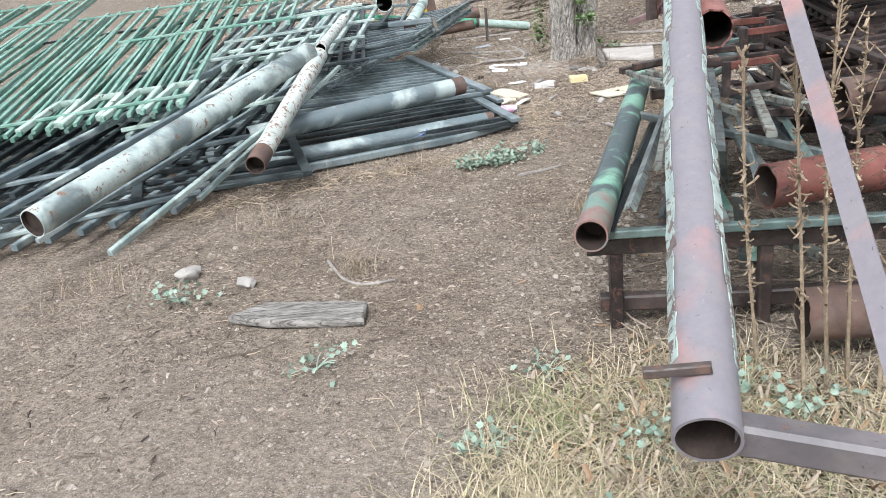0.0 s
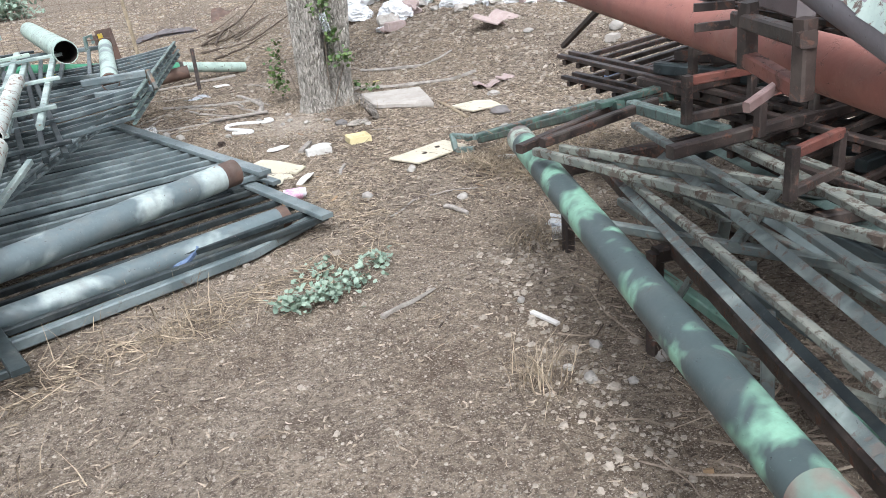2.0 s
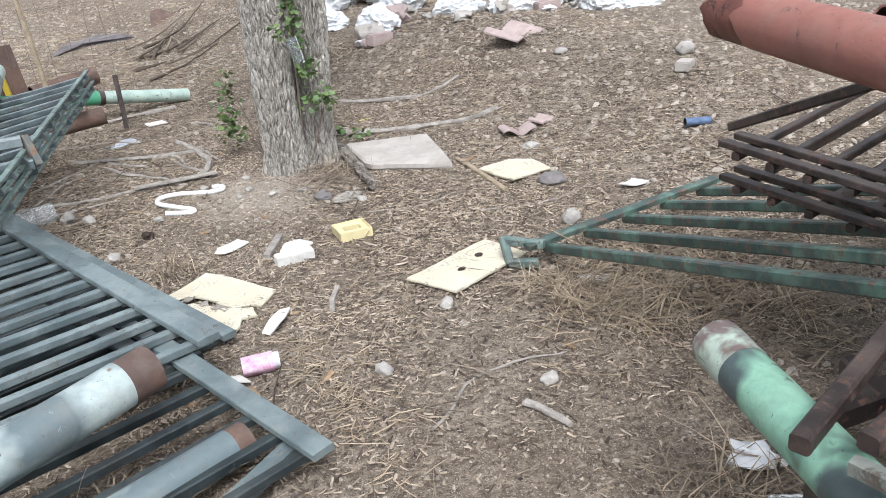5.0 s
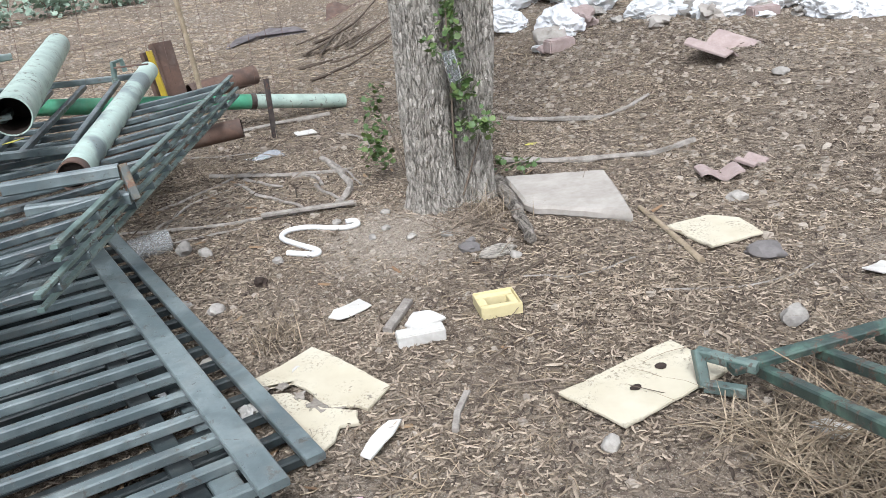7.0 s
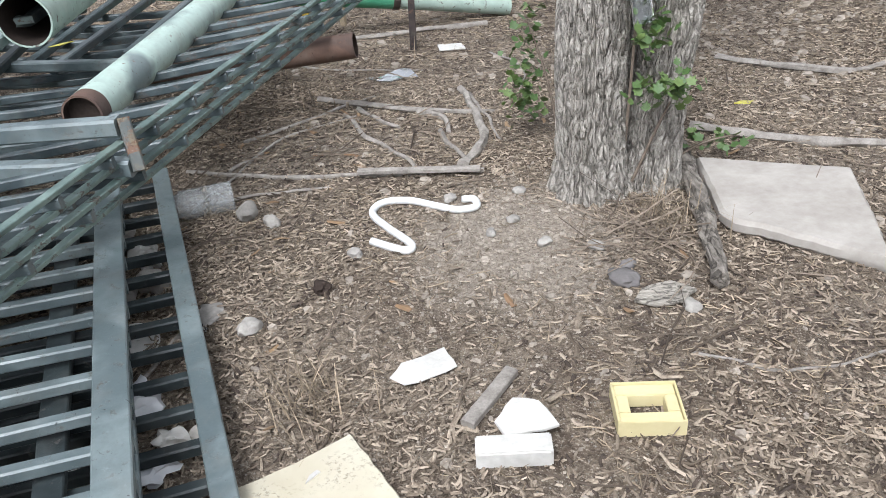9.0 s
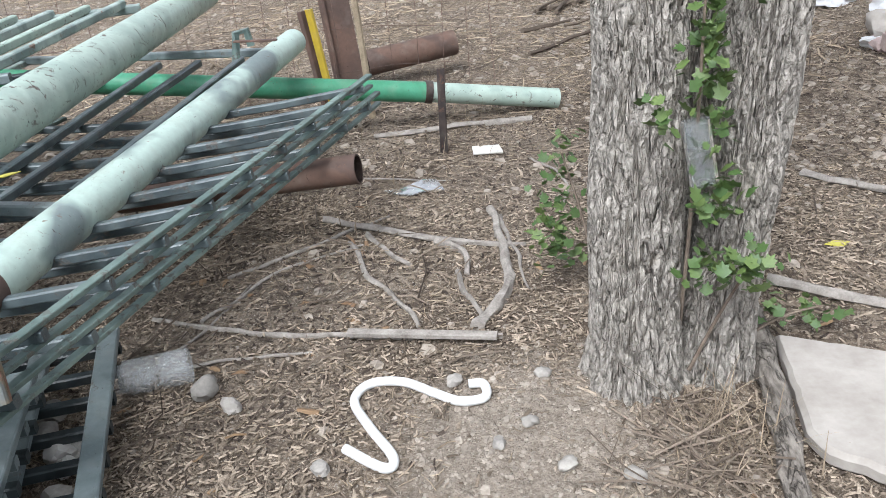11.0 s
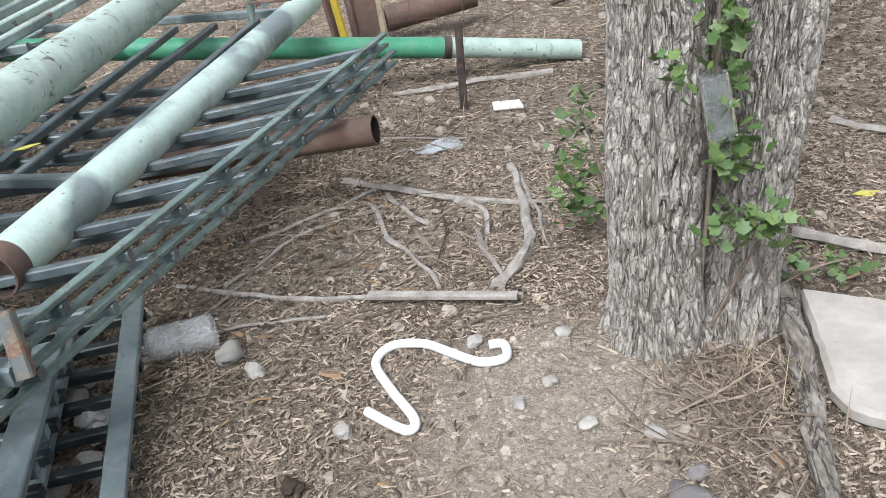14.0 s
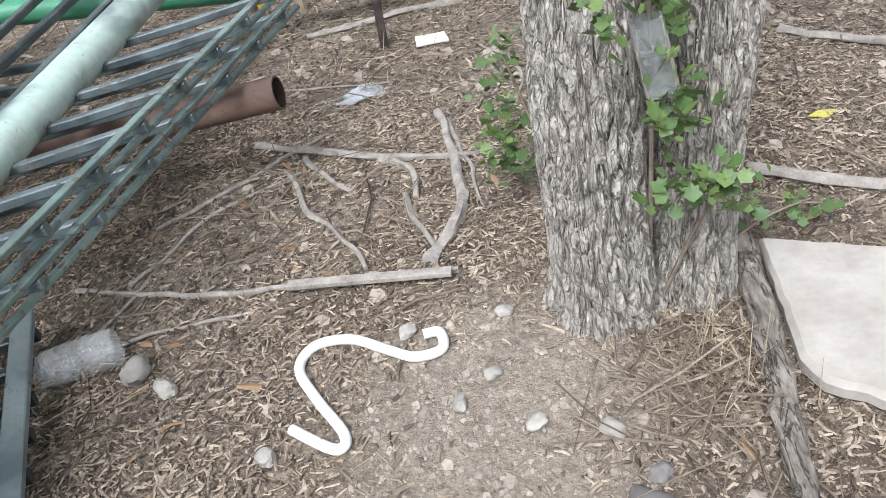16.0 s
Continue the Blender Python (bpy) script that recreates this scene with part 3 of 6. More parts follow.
ob = thing("fence_panel", (-1.2, 10.3, 0.55), "pale mint fence panel behind a thick pipe", "fence panel", "fence panels in the heap")
part("rail", bar(((-1.75, 10.35, 0.6), (-0.75, 10.7, 0.6)), 0.045), PALE, ob)
part("rail", bar(((-1.95, 9.3, 0.56), (-0.85, 9.55, 0.56)), 0.04), SLATE, ob)
for k in range(6):
    x = -0.83 - 0.165 * k
    part("stake", bar(((x - 0.12, 9.4 - 0.04 * k, 0.595), (x, 10.68 - 0.058 * k, 0.63)), 0.04), MINT if k % 2 else PALE, ob)

# pale mint and sea green panels that rise towards the back of the heap
railing("fence_panel", (-2.0, 5.3, 0.3), (1.15, 0.25, 0.05), (0.35, 3.0, 0.32), 9, "pale mint fence panel on top of the heap", 0.045, 0.04, (MINT, PALE), 0.0, (0.02, 0.45, 0.6, 0.95))
railing("fence_panel", (-1.75, 6.4, 0.5), (1.3, 0.2, 0.03), (0.15, 1.9, 0.12), 8, "pale mint fence panel across other panels", 0.04, 0.035, (PALE, PALE), 0.0, (0.12, 0.5, 0.9))
railing("fence_panel", (-3.05, 5.0, 0.42), (1.5, 0.42, 0.02), (-0.25, 3.6, 0.4), 19, "sea green fence panel with close round stakes", 0.034, 0.027, (SEAGREEN, SEAGREEN), 0.0, (0.04, 0.96))
railing("fence_panel", (-4.5, 4.7, 0.5), (1.5, 0.4, 0.03), (-0.3, 4.2, 0.45), 18, "sea green fence panel leaning on the heap", 0.034, 0.027, (SEAGREEN, SEAGREEN), 0.0, (0.04, 0.7, 0.96))
railing("fence_panel", (-2.55, 7.2, 0.66), (1.5, 0.25, 0.02), (-0.2, 3.0, 0.14), 12, "mint fence panel at the back of the heap", 0.034, 0.028, (SEAGREEN, SEAGREEN), 0.0, (0.04, 0.5, 0.96))
# Two under-layers added, dark so little ground shows between the stakes above.
railing("fence_panel", (-4.3, 5.0, 0.33), (2.6, 0.7, 0.02), (-0.1, 3.4, 0.3), 24, "added dark sea green fence panel under others", 0.04, 0.03, (DARK, SEAGREEN), 0.0, (0.04, 0.96))
railing("fence_panel", (-2.3, 6.2, 0.38), (1.9, 0.2, 0.02), (-0.1, 3.4, 0.14), 20, "added dark fence panel filling gaps in the middle of the heap", 0.04, 0.03, (DARK, DARK), 0.0, (0.04, 0.96))
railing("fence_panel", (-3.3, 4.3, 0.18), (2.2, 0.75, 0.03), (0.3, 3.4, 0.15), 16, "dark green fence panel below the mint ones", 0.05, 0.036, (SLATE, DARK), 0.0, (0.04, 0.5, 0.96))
railing("fence_panel", (-3.4, 3.7, 0.02), (2.0, 0.8, 0.02), (0.75, 2.6, 0.15), 13, "grey green fence panel at the heap's near end", 0.045, 0.04, (GREYPIPE, GREYPIPE), 0.0, (0.05, 0.95))

pipe_thing((-1.92, 3.75, 0.25), (-0.78, 5.9, 0.6), 0.075, BLOTCHED, "thick mottled white and grey steel pipe", tip=BLOTCHED, tip_len=0.05)
pipe_thing((-0.985, 4.47, 0.22), (-0.72, 6.02, 0.56), 0.058, WHITEPAINT, "white painted steel pipe with a rusty end", tip=RUST, tip_len=0.16)
pipe_thing((0.27, 5.88, 0.26), (-1.15, 5.2, 0.22), 0.064, GREYPIPE, "grey green steel pipe with a rusty end", tip=RUST, tip_len=0.09)
pipe_thing((-0.59, 7.05, 0.69), (-0.71, 6.06, 0.6), 0.04, WHITEPAINT, "short chalky white pipe", tip=WHITEPAINT, tip_len=0.08, tip_label="white end")
pipe_thing((-0.075, 7.89, 0.47), (0.1, 10.4, 0.43), 0.06, MOTTLED, "mint and grey steel pipe lying on fence panels", tip=RUST, tip_len=0.06)
pipe_thing((-0.289, 8.182, 0.673), (-0.5, 11.0, 0.6), 0.08, MINT, "thick pale mint steel pipe on top of the stack")
ob = thing("pipe", (0.4, 10.4, -0.02), "long pipe painted leaf green and pale mint", "pipe", PIPES)
part("tube", pipe((0.72, 10.43, 0.12), (1.38, 10.57, -0.005), 0.05), MINT, ob, "pale mint end")
part("tube", pipe((-1.6, 9.9, 0.52), (0.74, 10.434, 0.116), 0.052), GREEN, ob, "leaf green length")
part("clamp", pipe((0.71, 10.427, 0.122), (0.745, 10.435, 0.115), 0.057), BROWN, ob)
pipe_thing((0.6, 9.01, 0.285), (-0.3, 9.08, 0.2), 0.052, RUST, "short rusty steel pipe under the stack")
solo("strap", bar(((-0.06, 9.98, 0.54), (0.14, 9.95, 0.54)), 0.02, 0.008), RUST, "thin rusty steel strap over a pipe", "strap")
for p, q, w, m in (((-2.05, 4.0, 0.08), (-0.9, 5.9, 0.4), 0.028, GREYPIPE), ((-1.6, 3.75, 0.06), (-0.86, 5.25, 0.36), 0.032, PALE), ((-1.3, 4.35, 0.1), (-0.6, 6.1, 0.45), 0.028, PALE), ((-2.4, 4.1, 0.15), (-1.15, 6.2, 0.5), 0.04, GREYPIPE), ((-2.7, 4.3, 0.2), (-1.5, 6.6, 0.5), 0.04, GREYPIPE)):
    solo("steel_bar", bar((p, q), w), m, "painted square steel bar lying on the heap", "bar", "loose bars in the scrap heap")
ob = thing("scrollwork", (-2.0, 5.3, 0.42), "bright green bent steel scrollwork of a fence", "scrollwork")
for k in range(4):
    x = -2.55 + 0.24 * k
    part("scroll", bar(((x, 5.15 + 0.08 * k, 0.42), (x + 0.12, 5.55 + 0.08 * k, 0.5), (x + 0.26, 5.58 + 0.08 * k, 0.5), (x + 0.2, 5.25 + 0.08 * k, 0.42)), 0.04), MINT, ob)

# ---- wire fence, stakes and scrap behind the heap ----
solo("steel_stake", bar(((0.81, 10.02, -0.12), (0.825, 10.1, 0.32)), 0.035, 0.012), BROWN, "rusty flat steel stake driven into the soil", "stake")
ob = thing("survey_stake", (0.16, 10.77, -0.06), "leaning steel stake with a yellow edge", "stake")
part("post", bar(((0.17, 10.78, -0.1), (0.1, 10.82, 0.5)), 0.02, 0.045), YELLOW, ob, "yellow edge")
part("post", bar(((0.125, 10.8, -0.1), (0.055, 10.84, 0.49)), 0.05, 0.03), RUST, ob)
solo("bamboo_cane", rod(((0.4, 10.62, -0.1), (0.38, 10.66, 0.5), (0.33, 10.7, 1.15)), 0.02, 0.016, 8, 0.15), TIMBER, "pale wooden pole standing in the soil", "pole")
ob = thing("steel_channel", (0.35, 11.2, 0.0), "rusted steel channels crossed on the ground", "channel")
part("web", bar(((0.22, 11.1, 0.0), (0.17, 11.2, 0.5)), 0.16, 0.02), RUST, ob)
part("flange", bar(((0.15, 11.06, 0.0), (0.1, 11.16, 0.5)), 0.02, 0.07), RUST, ob)
part("beam", pipe((0.3, 11.25, 0.08), (0.82, 11.45, 0.12), 0.075), RUST, ob)
ob = thing("wire_fence", (-0.8, 10.9, 0.0), "slack rusty wire mesh fence behind the heap", "wire fence")
for k in range(30):
    x = -3.0 + k * 0.14
    part("wire", add_bar(bmesh.new(), ((x, 10.9, -0.05), (x + 0.02 * math.sin(k), 10.93, 0.5), (x + 0.04 * math.sin(k * 1.7), 10.98, 1.05)), 0.0028), RUST, ob)
for z in (0.12, 0.34, 0.56, 0.78, 1.0):
    part("wire", add_bar(bmesh.new(), [(-3.0 + k * 0.35, 10.92 + 0.01 * math.sin(k * 2 + z * 9), z + 0.03 * math.sin(k * 1.3 + z * 5)) for k in range(12)], 0.0028), RUST, ob)
solo("bark_strip", sheet(((0.65, 14.0), (0.85, 14.3), (1.1, 14.5), (1.4, 14.55), (1.63, 14.5), (1.4, 14.72), (1.05, 14.7), (0.75, 14.4)), gz(1.1, 14.3), 0.05, (0, 0.1), 0.05, 3), UMBER, "long curved dark strip of bark", "bark")

# ---- the scrap heap on the other side ----
ob = pipe_thing((0.475, 2.44, 0.4), (1.31, 4.9, 0.41), 0.056, CAMO, "green and black mottled steel pipe on a rack", tip=painted("scuffed_camouflage", (0.25, 0.14, 0.12), (0.16, 0.27, 0.22), patch=6, patch_at=0.56), tip_len=0.28, tip_label="scuffed rusty end")
part("bare_end", pipe((1.28, 4.81, 0.41), (1.317, 4.92, 0.411), 0.057), painted("chipped_camouflage", (0.14, 0.1, 0.09), (0.4, 0.48, 0.4), patch=14), ob, "chipped rust and mint end")
ob = pipe_thing((0.4, 1.13, 0.55), (1.06, 3.45, 1.28), 0.058, PURPLE, "brown primed steel pipe with flaking mint edges")
d = (Vector((1.06, 3.45, 1.28)) - Vector((0.4, 1.13, 0.55))).normalized()
s, u = across(d)
rng = random.Random(3)
for k in (-1, 1):
    bm = bmesh.new()
    f = 0.15
    while f < 2.3:
        l = rng.uniform(0.06, 0.3)
        turn = rng.uniform(0.3, 0.65)
        out = s * k * math.cos(turn) + u * math.sin(turn)
        a = Vector((0.4, 1.13, 0.55)) + out * 0.0585
        h = rng.uniform(0.018, 0.04)
        add_bar(bm, [a + d * (f + l * j / 4) + (u * math.cos(turn) - s * k * math.sin(turn)) * rng.uniform(-0.005, 0.005) for j in range(5)], 0.0022, h, roll=-k * turn)
        f += l + rng.choice((0.0, 0.0, 0.02))
    tagged(part("paint_edge", bm, FLAKING, ob, "flaking pale mint edge"), kind="stuff")
part("lug", bar((Vector((0.32, 1.23, 0.63)), Vector((0.43, 1.2, 0.645))), 0.018), BROWN, ob, "rusty ribbed lug")
solo("steel_bar", bar(((0.46, 1.17, 0.53), (0.75, 1.06, 0.5), (1.75, 0.68, 0.4)), 0.06, 0.062), UMBER, "brown square steel bar beside a pipe", "bar", "loose bars in the scrap heap")
solo("angle_iron", add_angle(bmesh.new(), (0.75, 1.18, 0.5), (1.0, 2.4, 1.18), 0.05, roll=0.9), PURPLE, "grey painted angle iron leaning on the heap", "angle iron")

ob = thing("steel_rack", (1.2, 2.6, -0.06), "dark steel rack with timber bearers under pipes", "rack")
part("beam", bar(((0.5, 2.62, 0.33), (2.6, 2.3, 0.34)), 0.035, 0.03), RACKGREEN, ob, "green painted beam")
part("beam", bar(((0.5, 2.66, 0.27), (2.6, 2.34, 0.28)), 0.03, 0.06), BROWN, ob)
part("beam", bar(((0.55, 2.7, 0.03), (2.6, 2.38, 0.03)), 0.05, 0.06), BROWN, ob)
part("beam", bar(((1.3, 4.72, 0.31), (3.0, 4.5, 0.32)), 0.06), BROWN, ob)
for x, y in ((0.6, 2.66), (1.1, 2.58), (1.7, 2.48), (2.4, 2.38), (1.15, 3.83), (1.4, 4.7), (2.4, 4.58), (2.0, 3.7)):
    part("leg", bar(((x, y, gz(x, y) - 0.02), (x + 0.001, y, 0.3)), 0.045), BROWN, ob)
part("beam", bar(((0.75, 2.6, 0.3), (1.6, 4.8, 0.31)), 0.05), BROWN, ob)
part("beam", bar(((1.7, 2.45, 0.3), (2.4, 4.7, 0.31)), 0.05), BROWN, ob)
part("beam", bar(((1.15, 3.83, 0.29), (2.3, 3.65, 0.3)), 0.05), BROWN, ob)
for p, q, w, m in (
    ((1.23, 4.08, 0.45), (0.62, 2.5, 0.47), 0.045, ANGLE), ((1.46, 4.16, 0.49), (0.86, 2.55, 0.49), 0.05, ANGLE),
    ((1.12, 4.0, 0.36), (0.56, 2.55, 0.38), 0.035, DARK), ((1.34, 4.1, 0.38), (0.74, 2.55, 0.4), 0.035, DARK), ((1.6, 4.25, 0.42), (1.1, 2.6, 0.42), 0.04, SLATE),
    ((1.75, 4.3, 0.45), (1.3, 2.6, 0.47), 0.045, RACKGREEN)):
    solo("angle_iron", add_angle(bmesh.new(), p, q, w * 0.65, 0.005, roll=2.2), m, "long grey angle iron lying on a rack", "angle iron", "angle irons on the rack")
for p, q, w, m in (((1.3, 4.2, 0.33), (0.95, 2.55, 0.34), 0.03, ANGLE), ((1.5, 4.3, 0.34), (1.2, 2.6, 0.36), 0.03, LICHEN), ((1.68, 4.3, 0.36), (1.38, 2.6, 0.36), 0.035, SLATE), ((1.9, 4.4, 0.38), (1.5, 2.6, 0.4), 0.04, BROWN), ((1.05, 3.7, 0.1), (1.35, 2.7, 0.12), 0.04, LICHEN), ((1.4, 4.3, 0.08), (1.2, 2.9, 0.05), 0.04, SEAGREEN)):
    solo("steel_bar", bar((p, q), w), m, "thin steel bar among others on a rack", "bar", "loose bars in the scrap heap")
for p, q, w in (((1.2, 3.9, gz(1.2, 3.9)), (1.28, 3.7, 0.36), 0.035), ((1.3, 3.6, gz(1.3, 3.6)), (1.22, 3.5, 0.36), 0.03), ((1.0, 3.2, gz(1.0, 3.2)), (1.08, 3.3, 0.34), 0.035), ((1.45, 3.9, gz(1.45, 3.9)), (1.36, 3.75, 0.38), 0.035), ((1.2, 3.0, gz(1.2, 3.0)), (1.1, 2.85, 0.33), 0.035)):
    solo("steel_bar", bar((p, q), w, 0.02), ANGLE, "short flat steel bar leaning in a rack", "bar", "loose bars in the scrap heap")
for p, q, w in (((1.0, 3.9, 0.41), (1.5, 2.7, 0.45), 0.03), ((1.35, 4.3, 0.44), (1.75, 2.9, 0.5), 0.035), ((1.15, 3.5, 0.43), (1.9, 3.9, 0.5), 0.03)):
    solo("steel_bar", bar((p, q), w), ANGLE, "grey green steel bar lying across others", "bar", "loose bars in the scrap heap")
for k, (p, q) in enumerate((((1.3, 4.35, 0.47), (0.78, 2.75, 0.5)), ((1.52, 4.4, 0.53), (1.02, 2.8, 0.53)), ((1.62, 4.3, 0.56), (1.2, 2.8, 0.56)), ((1.4, 4.1, 0.42), (1.15, 2.7, 0.4)), ((1.72, 4.2, 0.52), (1.42, 2.75, 0.53)))):
    solo("steel_bar", bar((p, Vector(p).lerp(Vector(q), 0.5) + Vector((0.012, 0, 0.004)), q), 0.026 + 0.006 * (k % 3), 0.022), ANGLE if k % 2 else LICHEN, "long worn steel bar lying in a rack", "bar", "loose bars in the scrap heap")
for p, q in (((1.1, 4.44, 0.505), (1.22, 3.1, 0.56)), ((1.2, 4.42, 0.5), (1.5, 3.15, 0.55))):
    solo("flaking_bar", bar((p, q), 0.026, 0.03), LICHEN, "flat steel bar with flaking patchy paint", "bar")
for p, q in (((1.08, 4.52, 0.5), (1.75, 4.72, 0.53)), ((1.13, 4.44, 0.53), (1.7, 4.5, 0.57))):
    solo("steel_bar", bar((p, q), 0.035), BROWN, "dark brown steel bar across a pipe", "bar", "loose bars in the scrap heap")

railing("fence_panel", (1.73, 6.28, 0.03), (0.95, -0.06, 0.07), (-0.2, -1.68, 0.53), 5, "bottle green fence panel propped on the heap", 0.045, 0.036, (PROPPED, PROPPED), 0.0, (0.0, 0.97), group="fence panels in the other heap")
solo("steel_bar", bar(((1.62, 4.55, 0.56), (1.49, 3.9, 0.605)), 0.045), RACKGREEN, "bottle green bar end on a fence panel", "bar", "loose bars in the scrap heap")
ob = thing("panel_foot", (1.7, 6.32, -0.05), "small bottle green steel foot of a panel", "foot")
part("foot", bar(((1.69, 6.39, 0.05), (1.79, 6.25, 0.05)), 0.032), RACKGREEN, ob)
part("foot", bar(((1.69, 6.39, 0.06), (1.68, 6.33, -0.03)), 0.032), RACKGREEN, ob)
part("foot", bar(((1.68, 6.33, -0.025), (1.76, 6.25, -0.02)), 0.032), RACKGREEN, ob)
for k, z in enumerate((0.48, 0.595)):
    railing("grating", (1.93 - 0.03 * k, 5.5 - 0.02 * (k % 2), z), (-0.02 - 0.08 * (k % 2), -1.65, 0.01), (1.6, 0.36, 0.02), 13, "dark brown steel grating stacked on others", 0.034, 0.024, (BROWN, BROWN), 0.0, (0.0, 0.05, 0.95), group="stacked gratings")
pipe_thing((1.69, 5.3, 1.02), (0.95, 2.7, 0.966), 0.063, PRIMER, "thick red primed steel pipe with a torn end", ragged=0.05, tip=DULLRED, tip_len=0.14, tip_label="torn brownish end")
solo("steel_bar", bar(((1.91, 5.46, 0.655), (1.72, 4.84, 0.93)), 0.025), BROWN, "dark brown strut against a red pipe", "bar", "loose bars in the scrap heap")
solo("steel_bar", bar(((2.06, 5.05, 1.045), (1.62, 4.05, 1.045), (1.36, 3.5, 1.045)), 0.05, 0.07), UMBER, "umber steel box bar behind a red pipe", "bar", "loose bars in the scrap heap")
solo("steel_bar", bar(((2.28, 5.0, 1.13), (1.66, 3.7, 1.13), (1.5, 3.3, 1.13)), 0.05, 0.06), DULLRED, "dull red steel box bar over dark bars", "bar", "loose bars in the scrap heap")
for k, z in enumerate((0.72, 0.8, 0.88, 0.95)):
    railing("grating", (2.16 - 0.03 * k, 5.0 + 0.04 * (k % 2), z), (-0.3 - 0.06 * (k % 2), -1.5, 0.01), (1.3, 0.3, 0.015), 12, "dark brown steel grating piled behind a red pipe", 0.036, 0.026, (BROWN, BROWN), 0.0, (0.0, 0.05, 0.95), group="stacked gratings")
pipe_thing((1.87, 5.0, 1.0), (2.5, 5.0, 0.99), 0.035, PRIMER, "short red primed pipe beside a thicker one", ragged=0.01)
solo("steel_bar", bar(((2.05, 4.75, 1.02), (1.6, 3.2, 1.1)), 0.06, 0.07), BROWN, "dark brown steel box bar", "bar", "loose bars in the scrap heap")
solo("steel_bar", bar(((2.4, 4.9, 0.95), (1.85, 3.2, 1.05)), 0.06, 0.07), PURPLE, "brown primed steel box bar", "bar", "loose bars in the scrap heap")


def bracket(at, size, turn, tall, mat, mat2):
    """A welded square bracket: an upright with two arms."""
    m = pose(*at, 0, 0, turn)
    ob = thing("bracket", at, "welded steel bracket with a red primed arm", "bracket", "welded brackets on the heap")
    a, b, c, d = (m @ Vector(p) for p in ((size, 0, tall), (0, 0, tall), (0, 0, 0), (size, 0, 0)))
    part("arm", bar((a, b), 0.024, 0.03), mat, ob, "red primed arm")
    part("upright", bar((b + Vector((0, 0, 0.018)), c - Vector((0, 0, 0.018))), 0.03), mat2, ob)
    part("arm", bar((c, d), 0.024, 0.03), mat2, ob)
    part("upright", bar((a, d), 0.026), mat2, ob)


bracket((1.385, 3.965, 0.66), 0.25, -6, 0.12, DULLRED, BROWN)
bracket((1.44, 3.71, 0.66), 0.24, 4, 0.11, DULLRED, BROWN)
bracket((1.26, 3.42, 0.58), 0.24, 12, 0.11, DULLRED, BROWN)
bracket((1.75, 4.35, 0.64), 0.35, -5, 0.13, BROWN, BROWN)
ob = thing("bracket", (0.9, 3.17, 1.0), "dark welded steel frame over a red pipe", "bracket", "welded brackets on the heap")
part("arm", bar(((0.97, 3.34, 1.08), (0.83, 3.02, 1.085)), 0.032), BROWN, ob)
part("upright", bar(((0.95, 3.29, 1.12), (0.955, 3.29, 0.98)), 0.035), BROWN, ob)
part("upright", bar(((0.84, 3.04, 1.12), (0.845, 3.04, 0.97)), 0.035), BROWN, ob)
part("arm", bar(((0.97, 3.32, 1.0), (0.845, 3.04, 0.985)), 0.034), DULLRED, ob, "red primed arm")
part("strut", bar(((0.921, 3.141, 0.985), (0.776, 3.109, 0.955)), 0.016, 0.022), PINKISH, ob, "faded pink strut")
part("tab", bar(((1.090, 3.473, 1.085), (1.009, 3.522, 1.085)), 0.012, 0.02), BROWN, ob)
part("tab", bar(((1.069, 3.449, 1.045), (0.978, 3.482, 1.045)), 0.012, 0.02), BROWN, ob)
pipe_thing((1.08, 2.55, 0.46), (2.6, 2.75, 0.46), 0.075, DULLRED, "thick rust red pipe on a rack", ragged=0.008)
pipe_thing((1.12, 2.32, 0.1), (2.6, 2.1, 0.1), 0.085, RUST, "thick rusty pipe on the ground", ragged=0.008)
pipe_thing((1.5, 2.95, 0.62), (2.9, 3.15, 0.62), 0.075, RUST, "rusty pipe on top of the rack")
# Grating layers added as dark filling, covering ground that showed through here.
for k, z in enumerate((0.5, 0.62, 0.74)):
    railing("grating", (1.62 + 0.05 * k, 4.05, z), (-0.1, -1.2, 0.01), (1.3, 0.2, 0.02), 10, "dark steel grating added to fill the heap", 0.035, 0.026, (BROWN, BROWN), 0.0, (0.0, 0.95), group="stacked gratings")
rng = random.Random(5)
for k in range(44):
    x, y, z = rng.uniform(1.7, 2.5), rng.uniform(2.8, 4.4), rng.uniform(0.36, 0.85)
    a = rng.uniform(-0.5, 0.5) + (1.57 if k % 3 else 0.3)
    e = Vector((math.cos(a), math.sin(a), rng.uniform(-0.08, 0.08))) * rng.uniform(0.4, 0.9)
    c = Vector((x + 0.3 * z, y, z))
    solo("steel_bar", bar((c - e, c + e), rng.choice((0.03, 0.04, 0.05))), rng.choice((BROWN, BROWN, DARK, BROWN)), "dark rusty steel bar in the tangled heap", "bar", "tangled bars in the heap")

